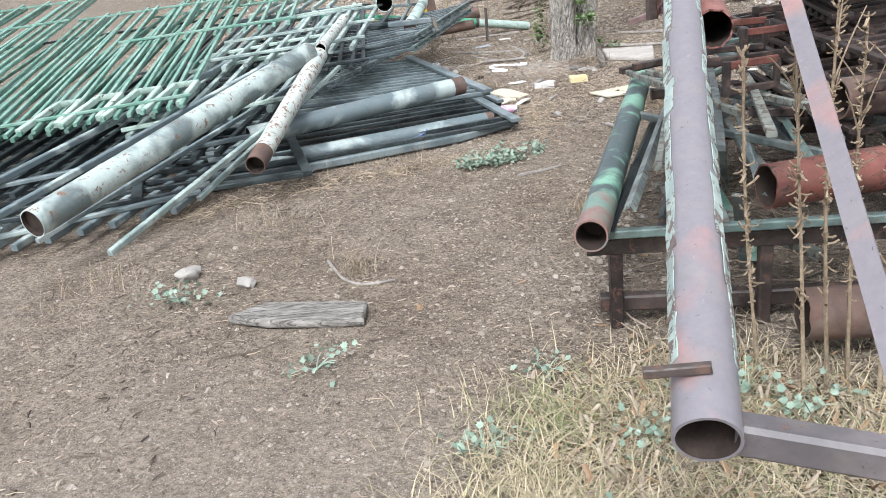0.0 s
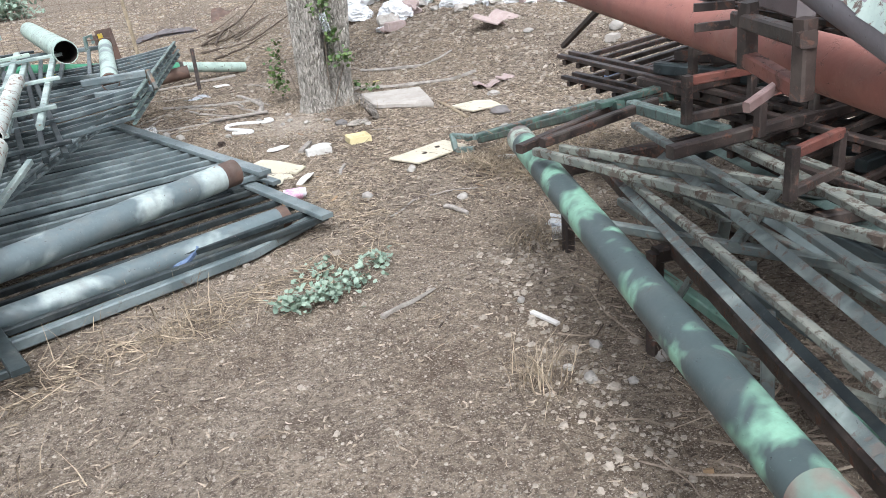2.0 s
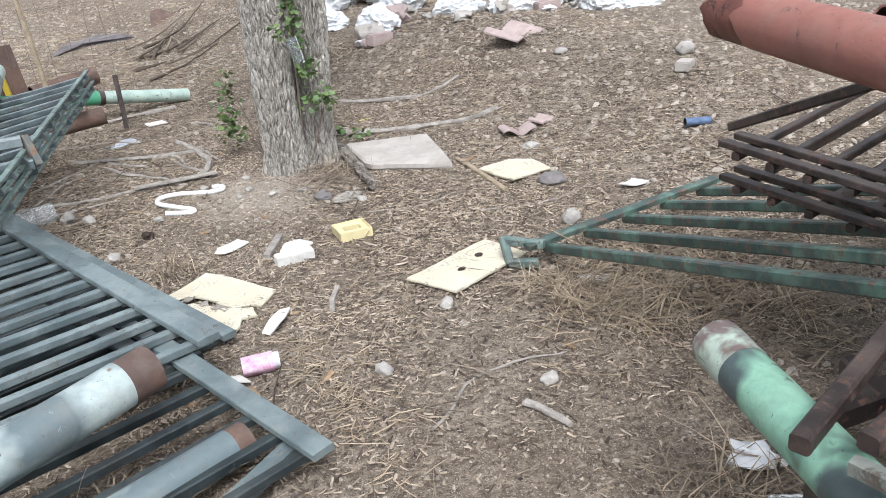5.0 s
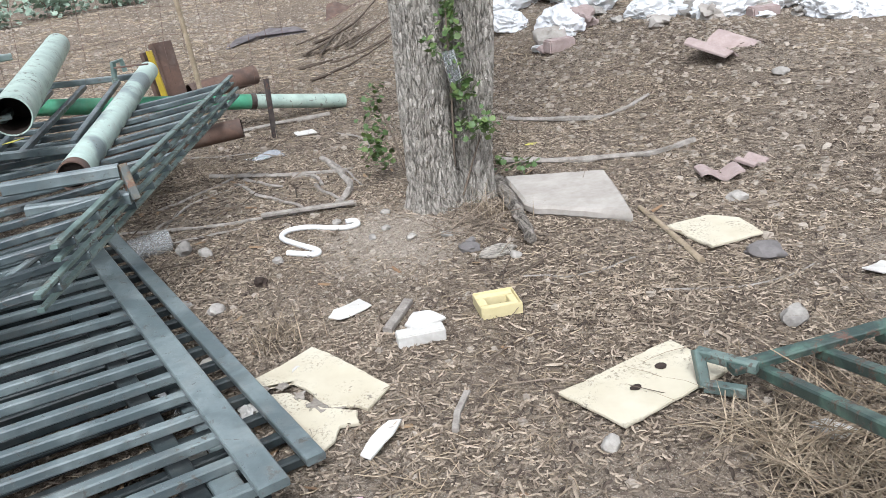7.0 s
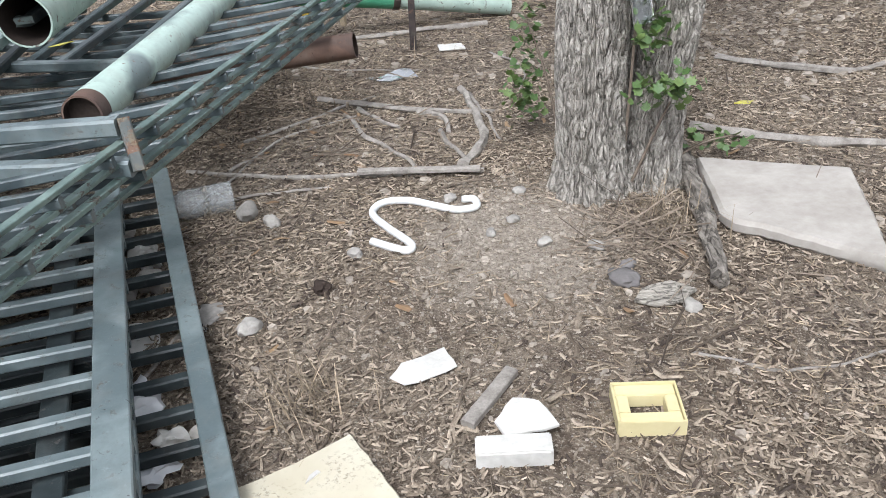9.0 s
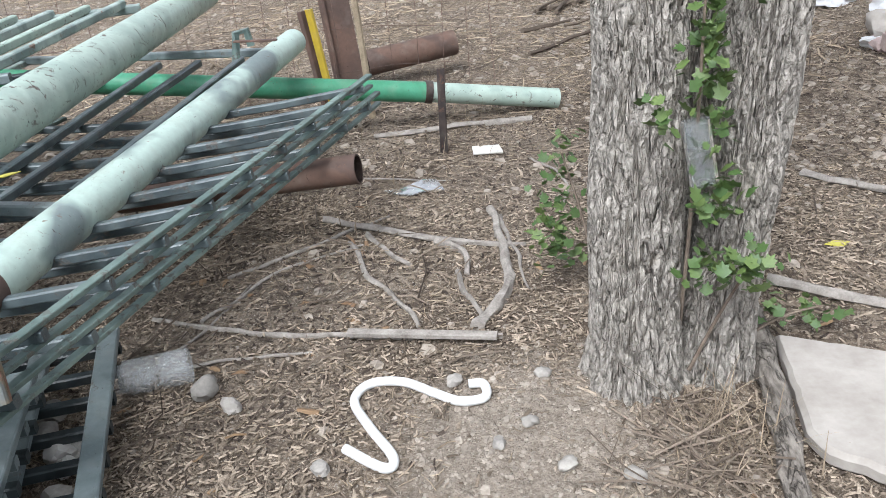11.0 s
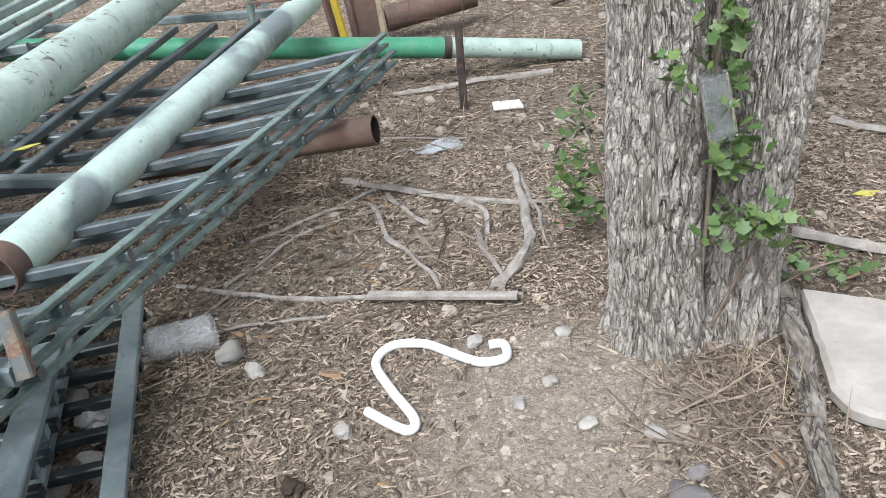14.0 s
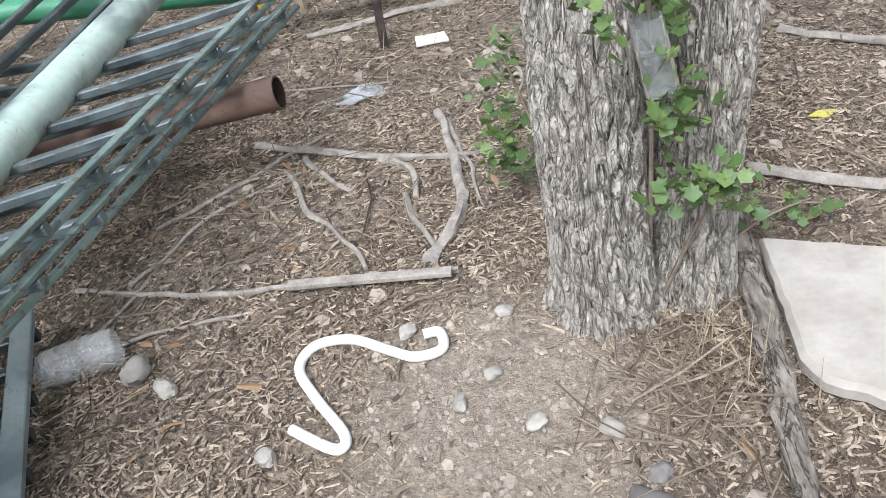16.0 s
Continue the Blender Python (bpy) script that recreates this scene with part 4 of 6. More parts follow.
# ---- the double tree ----
def trunk(base, top, r0, r1, seed, height_steps=330, around=190):
    """A grey trunk with deep upright ridges and flaring roots."""
    base, top = Vector(base), Vector(top)
    verts, faces = [], []
    for j in range(height_steps + 1):
        f = j / height_steps
        c = base.lerp(top, f) + Vector((0.05 * noise.noise((f * 3, seed, 0)), 0.05 * noise.noise((f * 3, seed, 5)), 0)) * min(1, f * 4)
        h = f * (top.z - base.z)
        r = r0 + (r1 - r0) * f + 0.045 * math.exp(-h / 0.09)
        for k in range(around):
            a = 2 * math.pi * k / around
            v = Vector((math.cos(a), math.sin(a), 0))
            root = 0.05 * math.exp(-h / 0.09) * noise.noise((v.x * 2.4, v.y * 2.4, seed))
            q = Vector((v.x * 8.5, v.y * 8.5, h * 11.0 + seed))
            ridge = abs(noise.noise(q + Vector((0.6 * noise.noise(q * 0.9), 0.6 * noise.noise(q * 0.8 + Vector((4, 4, 4))), 0))))
            lump = 0.012 * noise.noise((v.x * 1.6, v.y * 1.6, h * 2.5 + seed))
            verts.append(c + v * (r + root + lump + 0.021 * min(ridge * 2.8, 0.85) + 0.003 * noise.noise(q * 2.6)))
    n = around
    for j in range(height_steps):
        for k in range(n):
            faces.append((j * n + k, j * n + (k + 1) % n, (j + 1) * n + (k + 1) % n, (j + 1) * n + k))
    faces.append(tuple(height_steps * n + k for k in range(n)))
    bm = bmesh.new()
    vs = [bm.verts.new(v) for v in verts]
    for f in faces:
        bm.faces.new([vs[i] for i in f])
    return bm


def leaf_cluster(at, spread, count, size, seed, hang=0.3):
    """Small lobed leaves about a place."""
    r = random.Random(seed)
    bm = bmesh.new()
    for _ in range(count):
        c = Vector(at) + Vector((r.gauss(0, 1) * spread[0], r.gauss(0, 1) * spread[1], r.gauss(0, 1) * spread[2]))
        s = size * r.uniform(0.6, 1.25)
        m = Matrix.Translation(c) @ Euler((r.uniform(0.1, 1.2), r.uniform(-0.6, 0.6), r.uniform(0, 6.3))).to_matrix().to_4x4()
        lobes = ((0, -0.5, 0), (0.3, -0.3, 0.03), (0.55, -0.1, 0.05), (0.34, 0.1, 0.02), (0.42, 0.38, 0.06), (0.15, 0.35, 0.01), (0, 0.7, -0.05), (-0.15, 0.35, 0.01), (-0.42, 0.38, 0.06), (-0.34, 0.1, 0.02), (-0.55, -0.1, 0.05), (-0.3, -0.3, 0.03))
        mid = bm.verts.new(m @ Vector((0, 0, -0.04 * s)))
        ring = [bm.verts.new(m @ (Vector(p) * s)) for p in lobes]
        for a, b in zip(ring, ring[1:] + ring[:1]):
            bm.faces.new((mid, a, b))
    return bm


tree = thing("tree", (1.5, 8.2, -0.06), "double-stemmed tree with deeply ridged grey bark", "tree")
part("trunk", trunk((1.42, 8.24, -0.12), (1.34, 8.55, 4.4), 0.1, 0.084, 1.0), BARK, tree)
part("trunk", trunk((1.617, 8.26, -0.12), (2.03, 8.75, 4.2), 0.072, 0.115, 7.0), BARK, tree)
# Third stem added behind the gap to block light, so the gap goes dark.
part("trunk", trunk((1.535, 8.35, -0.12), (1.66, 8.72, 2.3), 0.07, 0.1, 4.0), BARK, tree, "added ridged wood backing the gap between two stems")
for k, (c, sp, n) in enumerate((((1.565, 8.1, 0.52), (0.03, 0.025, 0.045), 55), ((1.612, 8.08, 0.34), (0.045, 0.025, 0.028), 75), ((1.43, 8.06, 0.73), (0.02, 0.012, 0.035), 16), ((1.93, 8.4, 0.02), (0.04, 0.03, 0.02), 26), ((1.8, 8.34, 0.07), (0.025, 0.02, 0.02), 16), ((1.25, 8.7, 0.17), (0.035, 0.04, 0.075), 110), ((1.27, 8.74, 0.36), (0.025, 0.04, 0.06), 40), ((1.552, 8.14, 0.77), (0.026, 0.02, 0.06), 45), ((1.54, 8.16, 0.92), (0.02, 0.02, 0.05), 30), ((1.58, 8.2, 1.15), (0.03, 0.03, 0.1), 70), ((1.575, 8.24, 0.7), (0.012, 0.02, 0.2), 60))):
    tagged(part("sprout", leaf_cluster(c, sp, n, 0.031, k), LEAF, tree, "green shoots with lobed leaves"), kind="stuff")
for p, q in (((1.55, 8.2, -0.02), (1.64, 8.13, 0.28)), ((1.36, 8.5, -0.02), (1.27, 8.73, 0.4)), ((1.68, 8.3, -0.02), (1.95, 8.4, 0.03)), ((1.52, 8.22, 0.0), (1.53, 8.15, 0.95))):
    part("shoot", rod((p, Vector(p).lerp(Vector(q), 0.5) + Vector((0.01, 0.01, 0.02)), q), 0.006, 0.003), TWIG, tree)
rng = random.Random(29)
for k in range(9):
    a = k * 0.7 + 0.3
    b = Vector((1.4, 8.52, 3.9)) if k % 2 else Vector((1.93, 8.68, 3.7))
    e = b + Vector((math.cos(a) * 1.3, math.sin(a) * 1.3, rng.uniform(0.9, 1.9)))
    part("limb", rod((b, b.lerp(e, 0.5) + Vector((0, 0, 0.2)), e), 0.045, 0.012, 8, 0.3, k), BARK, tree)
    tagged(part("crown", leaf_cluster(e, (0.45, 0.45, 0.32), 170, 0.09, 300 + k), LEAF, tree, "green crown of lobed leaves"), kind="stuff")
ob = thing("plastic_bottle", (1.52, 8.13, 0.42), "clear plastic bottle wedged between two trunks", "bottle")
part("bottle", pipe((1.522, 8.15, 0.68), (1.543, 8.125, 0.54), 0.032, 0.0015, dents=0.06, bore_shade=False), CLEAR, ob)
part("base", pipe((1.5425, 8.126, 0.543), (1.5435, 8.125, 0.538), 0.031, 0.029, bore_shade=False), CLEAR, ob)


# ---- things lying on the soil ----
def on(pts, lift):
    return [(x, y, gz(x, y) + lift) for x, y in pts]


def stick(pts, r0, r1, label, seed=0, mat=None, lift=None):
    solo("stick", rod(on(pts, r0 * 0.75 if lift is None else lift), r0, r1, 9, 0.6, seed, 8, 0.02), mat or DEADWOOD, label, "stick", "fallen sticks")


hose = [(0.67, 7.97), (0.775, 7.895), (0.795, 7.93), (0.72, 8.05), (0.665, 8.16), (0.7, 8.23), (0.79, 8.235), (0.88, 8.18), (0.95, 8.14), (1.015, 8.155), (1.01, 8.215), (0.97, 8.215)]
solo("bent_tube", rod(on(hose, 0.013), 0.013, seg=14, sub=6), PVC, "white plastic tube bent into curves", "tube")
for n, (pts, r0, r1) in enumerate((
    ([(0.37, 9.32), (0.7, 9.18), (0.94, 9.07), (1.15, 9.02)], 0.014, 0.008), ([(0.51, 9.12), (0.62, 8.85), (0.75, 8.66), (0.8, 8.52)], 0.011, 0.007),
    ([(0.56, 9.18), (0.66, 9.04), (0.75, 8.92)], 0.01, 0.007), ([(0.83, 9.11), (0.94, 8.97), (0.96, 8.83)], 0.014, 0.009),
    ([(1.03, 9.37), (1.08, 8.99), (1.08, 8.72), (0.99, 8.5)], 0.014, 0.02), ([(1.05, 9.31), (1.11, 9.03), (1.16, 8.73)], 0.009, 0.004),
    ([(0.92, 8.85), (0.96, 8.7), (1.01, 8.58)], 0.011, 0.008), ([(-0.08, 8.65), (0.18, 8.56), (0.6, 8.49), (1.07, 8.46)], 0.008, 0.009),
    ([(0.46, 10.27), (0.85, 10.37), (1.24, 10.39)], 0.014, 0.016), ([(1.89, 8.68), (2.26, 8.45), (2.63, 8.35), (2.89, 8.35)], 0.02, 0.013),
    ([(2.26, 9.52), (2.73, 9.11), (3.06, 9.13)], 0.016, 0.01), ([(1.23, 5.55), (1.27, 5.38)], 0.012, 0.01), ([(0.1, 8.9), (0.35, 9.1), (0.62, 9.35)], 0.008, 0.005),
    ([(0.05, 8.35), (0.25, 8.4), (0.5, 8.42)], 0.007, 0.004), ([(0.1, 8.6), (0.3, 8.95), (0.55, 9.1)], 0.007, 0.004), ([(0.02, 8.3), (0.12, 8.55), (0.2, 8.85)], 0.006, 0.003), ([(0.15, 9.9), (0.5, 9.75), (0.85, 9.7)], 0.006, 0.003), ([(1.2, 9.9), (1.35, 9.6), (1.3, 9.3)], 0.006, 0.004), ([(1.9, 6.95), (2.15, 6.85), (2.5, 6.9)], 0.005, 0.003), ([(1.5, 7.3), (1.7, 7.2), (1.95, 7.25)], 0.005, 0.003), ([(0.95, 5.6), (1.2, 5.75), (1.5, 5.72)], 0.005, 0.003), ([(-0.55, 3.62), (-0.42, 3.35), (-0.22, 3.3)], 0.008, 0.006), ([(0.2, 7.65), (0.14, 7.45), (0.06, 7.2)], 0.008, 0.005), ([(0.5, 4.6), (0.75, 4.7)], 0.009, 0.006))):
    stick(pts, r0, r1, "bare grey dead stick on the soil", n)
solo("sawn_lath", bar(on([(0.6, 8.475), (1.05, 8.42)], 0.03), 0.03, 0.016), DEADWOOD, "weathered split lath on a stick", "lath")
solo("log", rod(on([(1.78, 8.46), (1.74, 8.12), (1.7, 7.85), (1.65, 7.57)], 0.034), 0.034, 0.024, 20, 0.4, 4, 24, 0.01), grained("log_bark", (0.1, 0.086, 0.072), (0.33, 0.295, 0.255), (48, 12, 48)), "rough dead branch lying beside a slab", "log")
solo("pale_stick", rod(on([(2.22, 7.7), (2.19, 7.4), (2.15, 7.09)], 0.012), 0.011, 0.013, 10, 0.2), TIMBER, "peeled pale stick on the soil", "stick")
solo("concrete_slab", sheet(((1.81, 8.34), (2.05, 8.24), (2.27, 8.145), (2.2, 7.85), (2.12, 7.57), (1.98, 7.7), (1.85, 7.825), (1.785, 7.865), (1.765, 7.94)), gz(2, 8) + 0.005, 0.05, (0.02, 0.0)), CONCRETE, "broken pale concrete slab lying on the soil", "slab")
ob = thing("board", (0.6, 6.85, gz(0.6, 6.85)), "peeling cream fibreboard sheet, torn and stained", "board", "cream boards on the ground")
z = gz(0.6, 6.85) + 0.012
part("sheet", sheet(((0.4, 6.932), (0.507, 6.999), (0.655, 7.092), (0.852, 6.742), (0.818, 6.707), (0.763, 6.65), (0.739, 6.677), (0.66, 6.697), (0.626, 6.754), (0.602, 6.832), (0.56, 6.9), (0.57, 6.945), (0.502, 6.942), (0.432, 6.895)), z, 0.012, (0.0, 0.0), 0.012, 2), BOARD, ob)
part("sheet", sheet(((0.425, 6.86), (0.491, 6.85), (0.545, 6.84), (0.598, 6.76), (0.64, 6.7), (0.728, 6.655), (0.722, 6.591), (0.669, 6.6), (0.643, 6.539), (0.583, 6.484), (0.538, 6.585), (0.464, 6.753)), z, 0.012, (0.0, 0.0), 0.012, 2), BOARD, ob, "torn lower half")
rng = random.Random(9)
FIBRE = speckled("grey_fibre", (0.2, 0.17, 0.14), (0.5, 0.46, 0.4), 60)
for cx, cy, w in ((0.63, 6.73, 0.05), (0.68, 6.69, 0.035), (0.58, 6.8, 0.03), (0.53, 6.86, 0.025), (0.47, 6.86, 0.025)):
    part("torn_layer", sheet([(cx + w * rng.uniform(0.4, 1.1) * math.cos(a), cy + w * rng.uniform(0.4, 1.1) * math.sin(a)) for a in np.linspace(0, 6.0, 13)], z + 0.01, 0.006, (0, 0), 0.02, w * 100), FIBRE, ob, "torn grey fibre backing")
ob = thing("board", (1.55, 6.42, gz(1.55, 6.42)), "cream fibreboard sheet with two holes", "board", "cream boards on the ground")
part("sheet", sheet(((1.295, 6.475), (1.73, 6.6), (1.79, 6.38), (1.39, 6.25)), gz(1.55, 6.42) + 0.012, 0.014, (0, 0), 0.006, 8), BOARD, ob)
# Each hole is a disc on the sheet, its shade put into the colour.
for x, y in ((1.5, 6.4), (1.62, 6.47)):
    part("hole", sheet([(x + 0.018 * math.cos(a), y + 0.014 * math.sin(a)) for a in np.linspace(0, 6.0, 10)], gz(1.55, 6.42) + 0.028, 0.003), SHADE_AND_LUMP, ob, "dark disc for a knocked-out hole's shade")
solo("board", sheet(((2.2, 7.43), (2.4, 7.45), (2.49, 7.35), (2.49, 7.19), (2.24, 7.16)), gz(2.35, 7.3) + 0.012, 0.014, (0, 0), 0.01, 4), BOARD, "cream fibreboard offcut with grime", "board", "cream boards on the ground")

ob = thing("plastic_tray", (1.325, 7.07, gz(1.32, 7.07)), "cream plastic box frame open in the middle", "tray")
m = pose(1.325, 7.09, gz(1.32, 7.07) + 0.004, 0, 0, -4) @ Matrix.Diagonal((0.8, 0.68, 0.8, 1.0))
for (x, y), (w, h) in (((0, 0.068), (0.17, 0.054)), ((0, -0.068), (0.17, 0.054)), ((-0.068, 0), (0.034, 0.082)), ((0.068, 0), (0.034, 0.082))):
    b = block((0, 0, 0), (w, h, 0.045), 0, 0.003)
    bmesh.ops.transform(b, verts=b.verts, matrix=m @ Matrix.Translation((x, y, 0)))
    part("side", b, CREAMPLASTIC, ob)
for (x, y), (w, h) in (((0, 0.097), (0.186, 0.006)), ((0, -0.097), (0.186, 0.006)), ((-0.09, 0), (0.006, 0.188)), ((0.09, 0), (0.006, 0.188))):
    b = block((0, 0, 0), (w, h, 0.054), 0, 0.002)
    bmesh.ops.transform(b, verts=b.verts, matrix=m @ Matrix.Translation((x, y, 0)))
    part("rim", b, CREAMPLASTIC, ob, "thin raised rim")
solo("foam_block", block((1.015, 6.995, gz(1.0, 7.0)), (0.165, 0.06, 0.045), -2), PAPER, "white foam block on the soil", "block")
solo("paper_scrap", sheet(((0.98, 7.09), (1.03, 7.17), (1.09, 7.14), (1.12, 7.04), (1.0, 7.035)), gz(1.05, 7.1) + 0.02, 0.012, (0.1, -0.1), 0.02, 3), PAPER, "crumpled white paper on the soil", "paper", "scraps of paper")
solo("wood_offcut", bar(on([(0.92, 7.1), (1.04, 7.27)], 0.015), 0.035, 0.02), DEADWOOD, "short weathered wooden offcut", "offcut")
solo("paper_scrap", sheet(((0.74, 7.28), (0.77, 7.34), (0.88, 7.4), (0.91, 7.31), (0.78, 7.25)), gz(0.8, 7.3) + 0.008, 0.005, (0, 0), 0.02, 7), PAPER, "torn white card with printed side", "paper", "scraps of paper")
solo("paper_scrap", sheet(((0.94, 10.07), (1.07, 10.07), (1.09, 9.97), (0.95, 9.97)), gz(1, 10) + 0.006, 0.008), PAPER, "small white card on the soil", "paper", "scraps of paper")
for k, (pts, mat, lab) in enumerate((([(0.72, 6.42), (0.8, 6.48), (0.84, 6.54), (0.8, 6.55), (0.74, 6.5), (0.7, 6.45)], PAPER, "twisted white paper scrap"), ([(0.48, 6.2), (0.54, 6.18), (0.56, 6.12), (0.5, 6.14)], PAPER, "torn white paper scrap"), ([(0.52, 6.12), (0.56, 6.1), (0.57, 6.04), (0.53, 6.06)], ORANGELEAF, "orange brown card scrap"), ([(2.58, 6.76), (2.7, 6.8), (2.74, 6.72), (2.62, 6.7)], PAPER, "pale flat tile offcut"), ([(1.83, 6.1), (1.9, 6.1), (1.93, 6.02), (1.85, 6.0)], PAPER, "white paper under dry weeds"), ([(0.58, 7.0), (0.6, 6.98), (0.57, 6.95)], PAPER, "small torn white paper scrap"))):
    solo("paper_scrap", sheet(pts, gz(*pts[0]) + 0.014, 0.008, (0, 0), 0.035, k * 2.0), mat, lab + " on the soil", "paper", "scraps of paper")

ob = thing("drink_can", (0.62, 6.205, gz(0.62, 6.2)), "crushed pink and white drink can", "can")
z = gz(0.62, 6.2) + 0.034
part("body", pipe((0.562, 6.215, z), (0.662, 6.195, z), 0.033, 0.001, dents=0.12), PINK, ob)
part("rim", pipe((0.66, 6.195, z), (0.682, 6.19, z), 0.029, 0.003, dents=0.1), TIN, ob, "bare metal rim")
ob = thing("drink_can", (3.2, 7.05, gz(3.2, 7.05)), "dark blue drink can lying on stones", "can")
x, y = 3.42, 7.1
part("body", pipe((x - 0.07, y + 0.02, gz(x, y) + 0.03), (x + 0.07, y - 0.03, gz(x, y) + 0.022), 0.022, 0.001), BLUE, ob)

ob = thing("plastic_jar", (0.08, 8.28, gz(0.08, 8.28)), "empty clear plastic jar lying on its side", "jar")
z = gz(0.08, 8.28) + 0.055
part("body", pipe((0.0, 8.258, z), (0.17, 8.31, z), 0.052, 0.002, dents=0.06, bore_shade=False), MILKY, ob)
part("base", pipe((0.166, 8.309, z), (0.172, 8.311, z), 0.048, 0.046, bore_shade=False), MILKY, ob)
part("neck", pipe((-0.03, 8.249, z), (0.0, 8.258, z), 0.042, 0.002, bore_shade=False), MILKY, ob)
solo("clear_film", sheet(((0.58, 9.6), (0.68, 9.66), (0.8, 9.68), (0.84, 9.6), (0.7, 9.55)), gz(0.7, 9.6) + 0.01, 0.006, (0, 0), 0.06, 3), CLEAR, "crumpled clear plastic film", "film")
solo("blue_bag", sheet(((-0.2, 5.52), (-0.17, 5.63), (-0.08, 5.66), (0.0, 5.62), (-0.01, 5.55), (-0.1, 5.49)), 0.03, 0.035, (0, 0), 0.12, 3), BLUE, "crumpled blue plastic bag in the heap", "bag")
ob = thing("plank", (-0.6, 3.0, -0.06), "split weathered grey plank end on the soil", "plank")
part("board", sheet(((-0.91, 3.06), (-0.77, 3.15), (-0.55, 3.11), (-0.33, 3.05), (-0.34, 2.9), (-0.57, 2.93), (-0.75, 2.98)), gz(-0.6, 3.0) + 0.006, 0.035, (0, 0), 0.008, 1), grained("weathered_plank", (0.2, 0.185, 0.165), (0.4, 0.375, 0.335), (9, 90, 40)), ob)
ob = thing("tin_lid", (0.05, 7.52, gz(0.05, 7.52)), "round white lid lying under a fence panel", "lid")
part("disc", pipe((0.05, 7.52, gz(0.05, 7.52)), (0.055, 7.515, gz(0.05, 7.52) + 0.016), 0.055, 0.05, bore_shade=False), PAPER, ob)
part("rim", pipe((0.05, 7.52, gz(0.05, 7.52)), (0.056, 7.514, gz(0.05, 7.52) + 0.021), 0.058, 0.004, bore_shade=False), PAPER, ob)
for k, (x, y, s) in enumerate(((0.13, 7.25, 0.075), (0.21, 7.03, 0.06), (0.02, 7.1, 0.05))):
    solo("crumpled_rag", rock((x, y, gz(x, y) + 0.005), s, 40 + k, 0.35, 0.9), SACK, "crumpled white rag under a fence panel", "rag", "white rags under the panel")
for k, (x, y, s, fl) in enumerate(((-0.06, 8.0, 0.055, 0.6), (0.31, 7.14, 0.035, 0.7), (0.22, 7.64, 0.05, 0.25), (-0.19, 8.16, 0.05, 0.6), (-0.05, 7.75, 0.04, 0.6))):
    solo("stone", rock((x, y, gz(x, y)), s, 50 + k, fl), speckled("chalky_stone", (0.42, 0.4, 0.37), (0.66, 0.64, 0.6), 18) if not k else ROCK, "pale broken stone by the fence panels", "stone", "larger stones")
SLATESTONE = speckled("grey_slate_stone", (0.17, 0.155, 0.15), (0.27, 0.25, 0.24), 14)
for n, (x, y, s, fl) in enumerate(((0.23, 8.24, 0.045, 0.8), (0.32, 8.17, 0.032, 0.8), (1.21, 7.9, 0.028, 0.5), (0.62, 7.9, 0.028, 0.6), (1.13, 8.06, 0.022, 0.6), (1.05, 7.98, 0.022, 0.6), (1.17, 8.26, 0.024, 0.6), (0.93, 8.24, 0.026, 0.6), (1.4, 7.66, 0.05, 0.4), (2.17, 6.58, 0.05, 0.7), (3.6, 8.6, 0.05, 0.5), (3.95, 7.75, 0.06, 0.8), (0.35, 7.55, 0.04, 0.6), (2.4, 7.05, 0.07, 0.5), (1.33, 6.22, 0.03, 0.8), (0.95, 5.95, 0.035, 0.6), (1.35, 5.6, 0.03, 0.7), (-0.15, 8.05, 0.05, 0.7), (0.02, 7.8, 0.05, 0.8), (1.43, 7.73, 0.03, 0.5), (1.36, 7.86, 0.03, 0.5), (0.62, 6.95, 0.02, 0.6), (1.55, 7.5, 0.03, 0.5), (2.65, 7.6, 0.05, 0.5), (1.7, 3.0, 0.04, 0.6), (-0.9, 3.45, 0.05, 0.5), (-1.2, 3.6, 0.06, 0.6))):
    solo("stone", rock((x, y, gz(x, y)), s, n + 1, fl), SLATESTONE if n in (8, 13, 19) else ROCK, "pale rough field stone on the soil", "stone", "larger stones")


for k, (x, y) in enumerate(((0.24, 7.12), (0.22, 6.85), (0.25, 6.65), (0.2, 7.55), (0.42, 6.8))):
    solo("plastic_scrap", rock((x, y, gz(x, y)), 0.035, k + 70, 0.7, 0.9), CLEAR if k % 2 else PAPER, "crushed pale plastic scrap under a fence panel", "plastic", "plastic scraps under the panel")
for x, y, s, n in ((-0.06, 7.98, 0.045, 3), (-0.02, 7.93, 0.03, 5)):
    solo("foam_chunk", rock((x, y, gz(x, y)), s, n, 0.9, 0.7), PAPER, "crumbled white foam chunk under a fence panel", "foam", "foam chunks")
solo("stone", rock((0.53, 7.73, gz(0.53, 7.73)), 0.03, 9, 0.6, 0.8), SHADE_AND_LUMP, "dark lump on the mulch", "stone", "larger stones")
solo("wood_offcut", bar(on([(0.96, 4.29), (0.99, 4.16)], 0.012), 0.02, 0.012), PAPER, "white painted sliver of wood", "offcut")
for n, (x, y, s) in enumerate(((1.01, 3.96, 0.026), (1.15, 3.78, 0.03), (0.88, 3.81, 0.026), (0.86, 3.9, 0.018), (0.98, 4.4, 0.018), (0.98, 3.72, 0.018))):
    solo("stone", rock((x, y, gz(x, y)), s, n + 40, 0.7), ROCK, "pale chalky stone beside a pipe", "stone", "larger stones")
ob = thing("plastic_bottle", (1.45, 4.75, -0.05), "crushed clear plastic bottle under the rack", "bottle")
part("bottle", rod(((1.38, 4.8, 0.0), (1.45, 4.76, 0.0), (1.55, 4.72, 0.0)), 0.04, 0.032, 16, 0.4), CLEAR, ob)
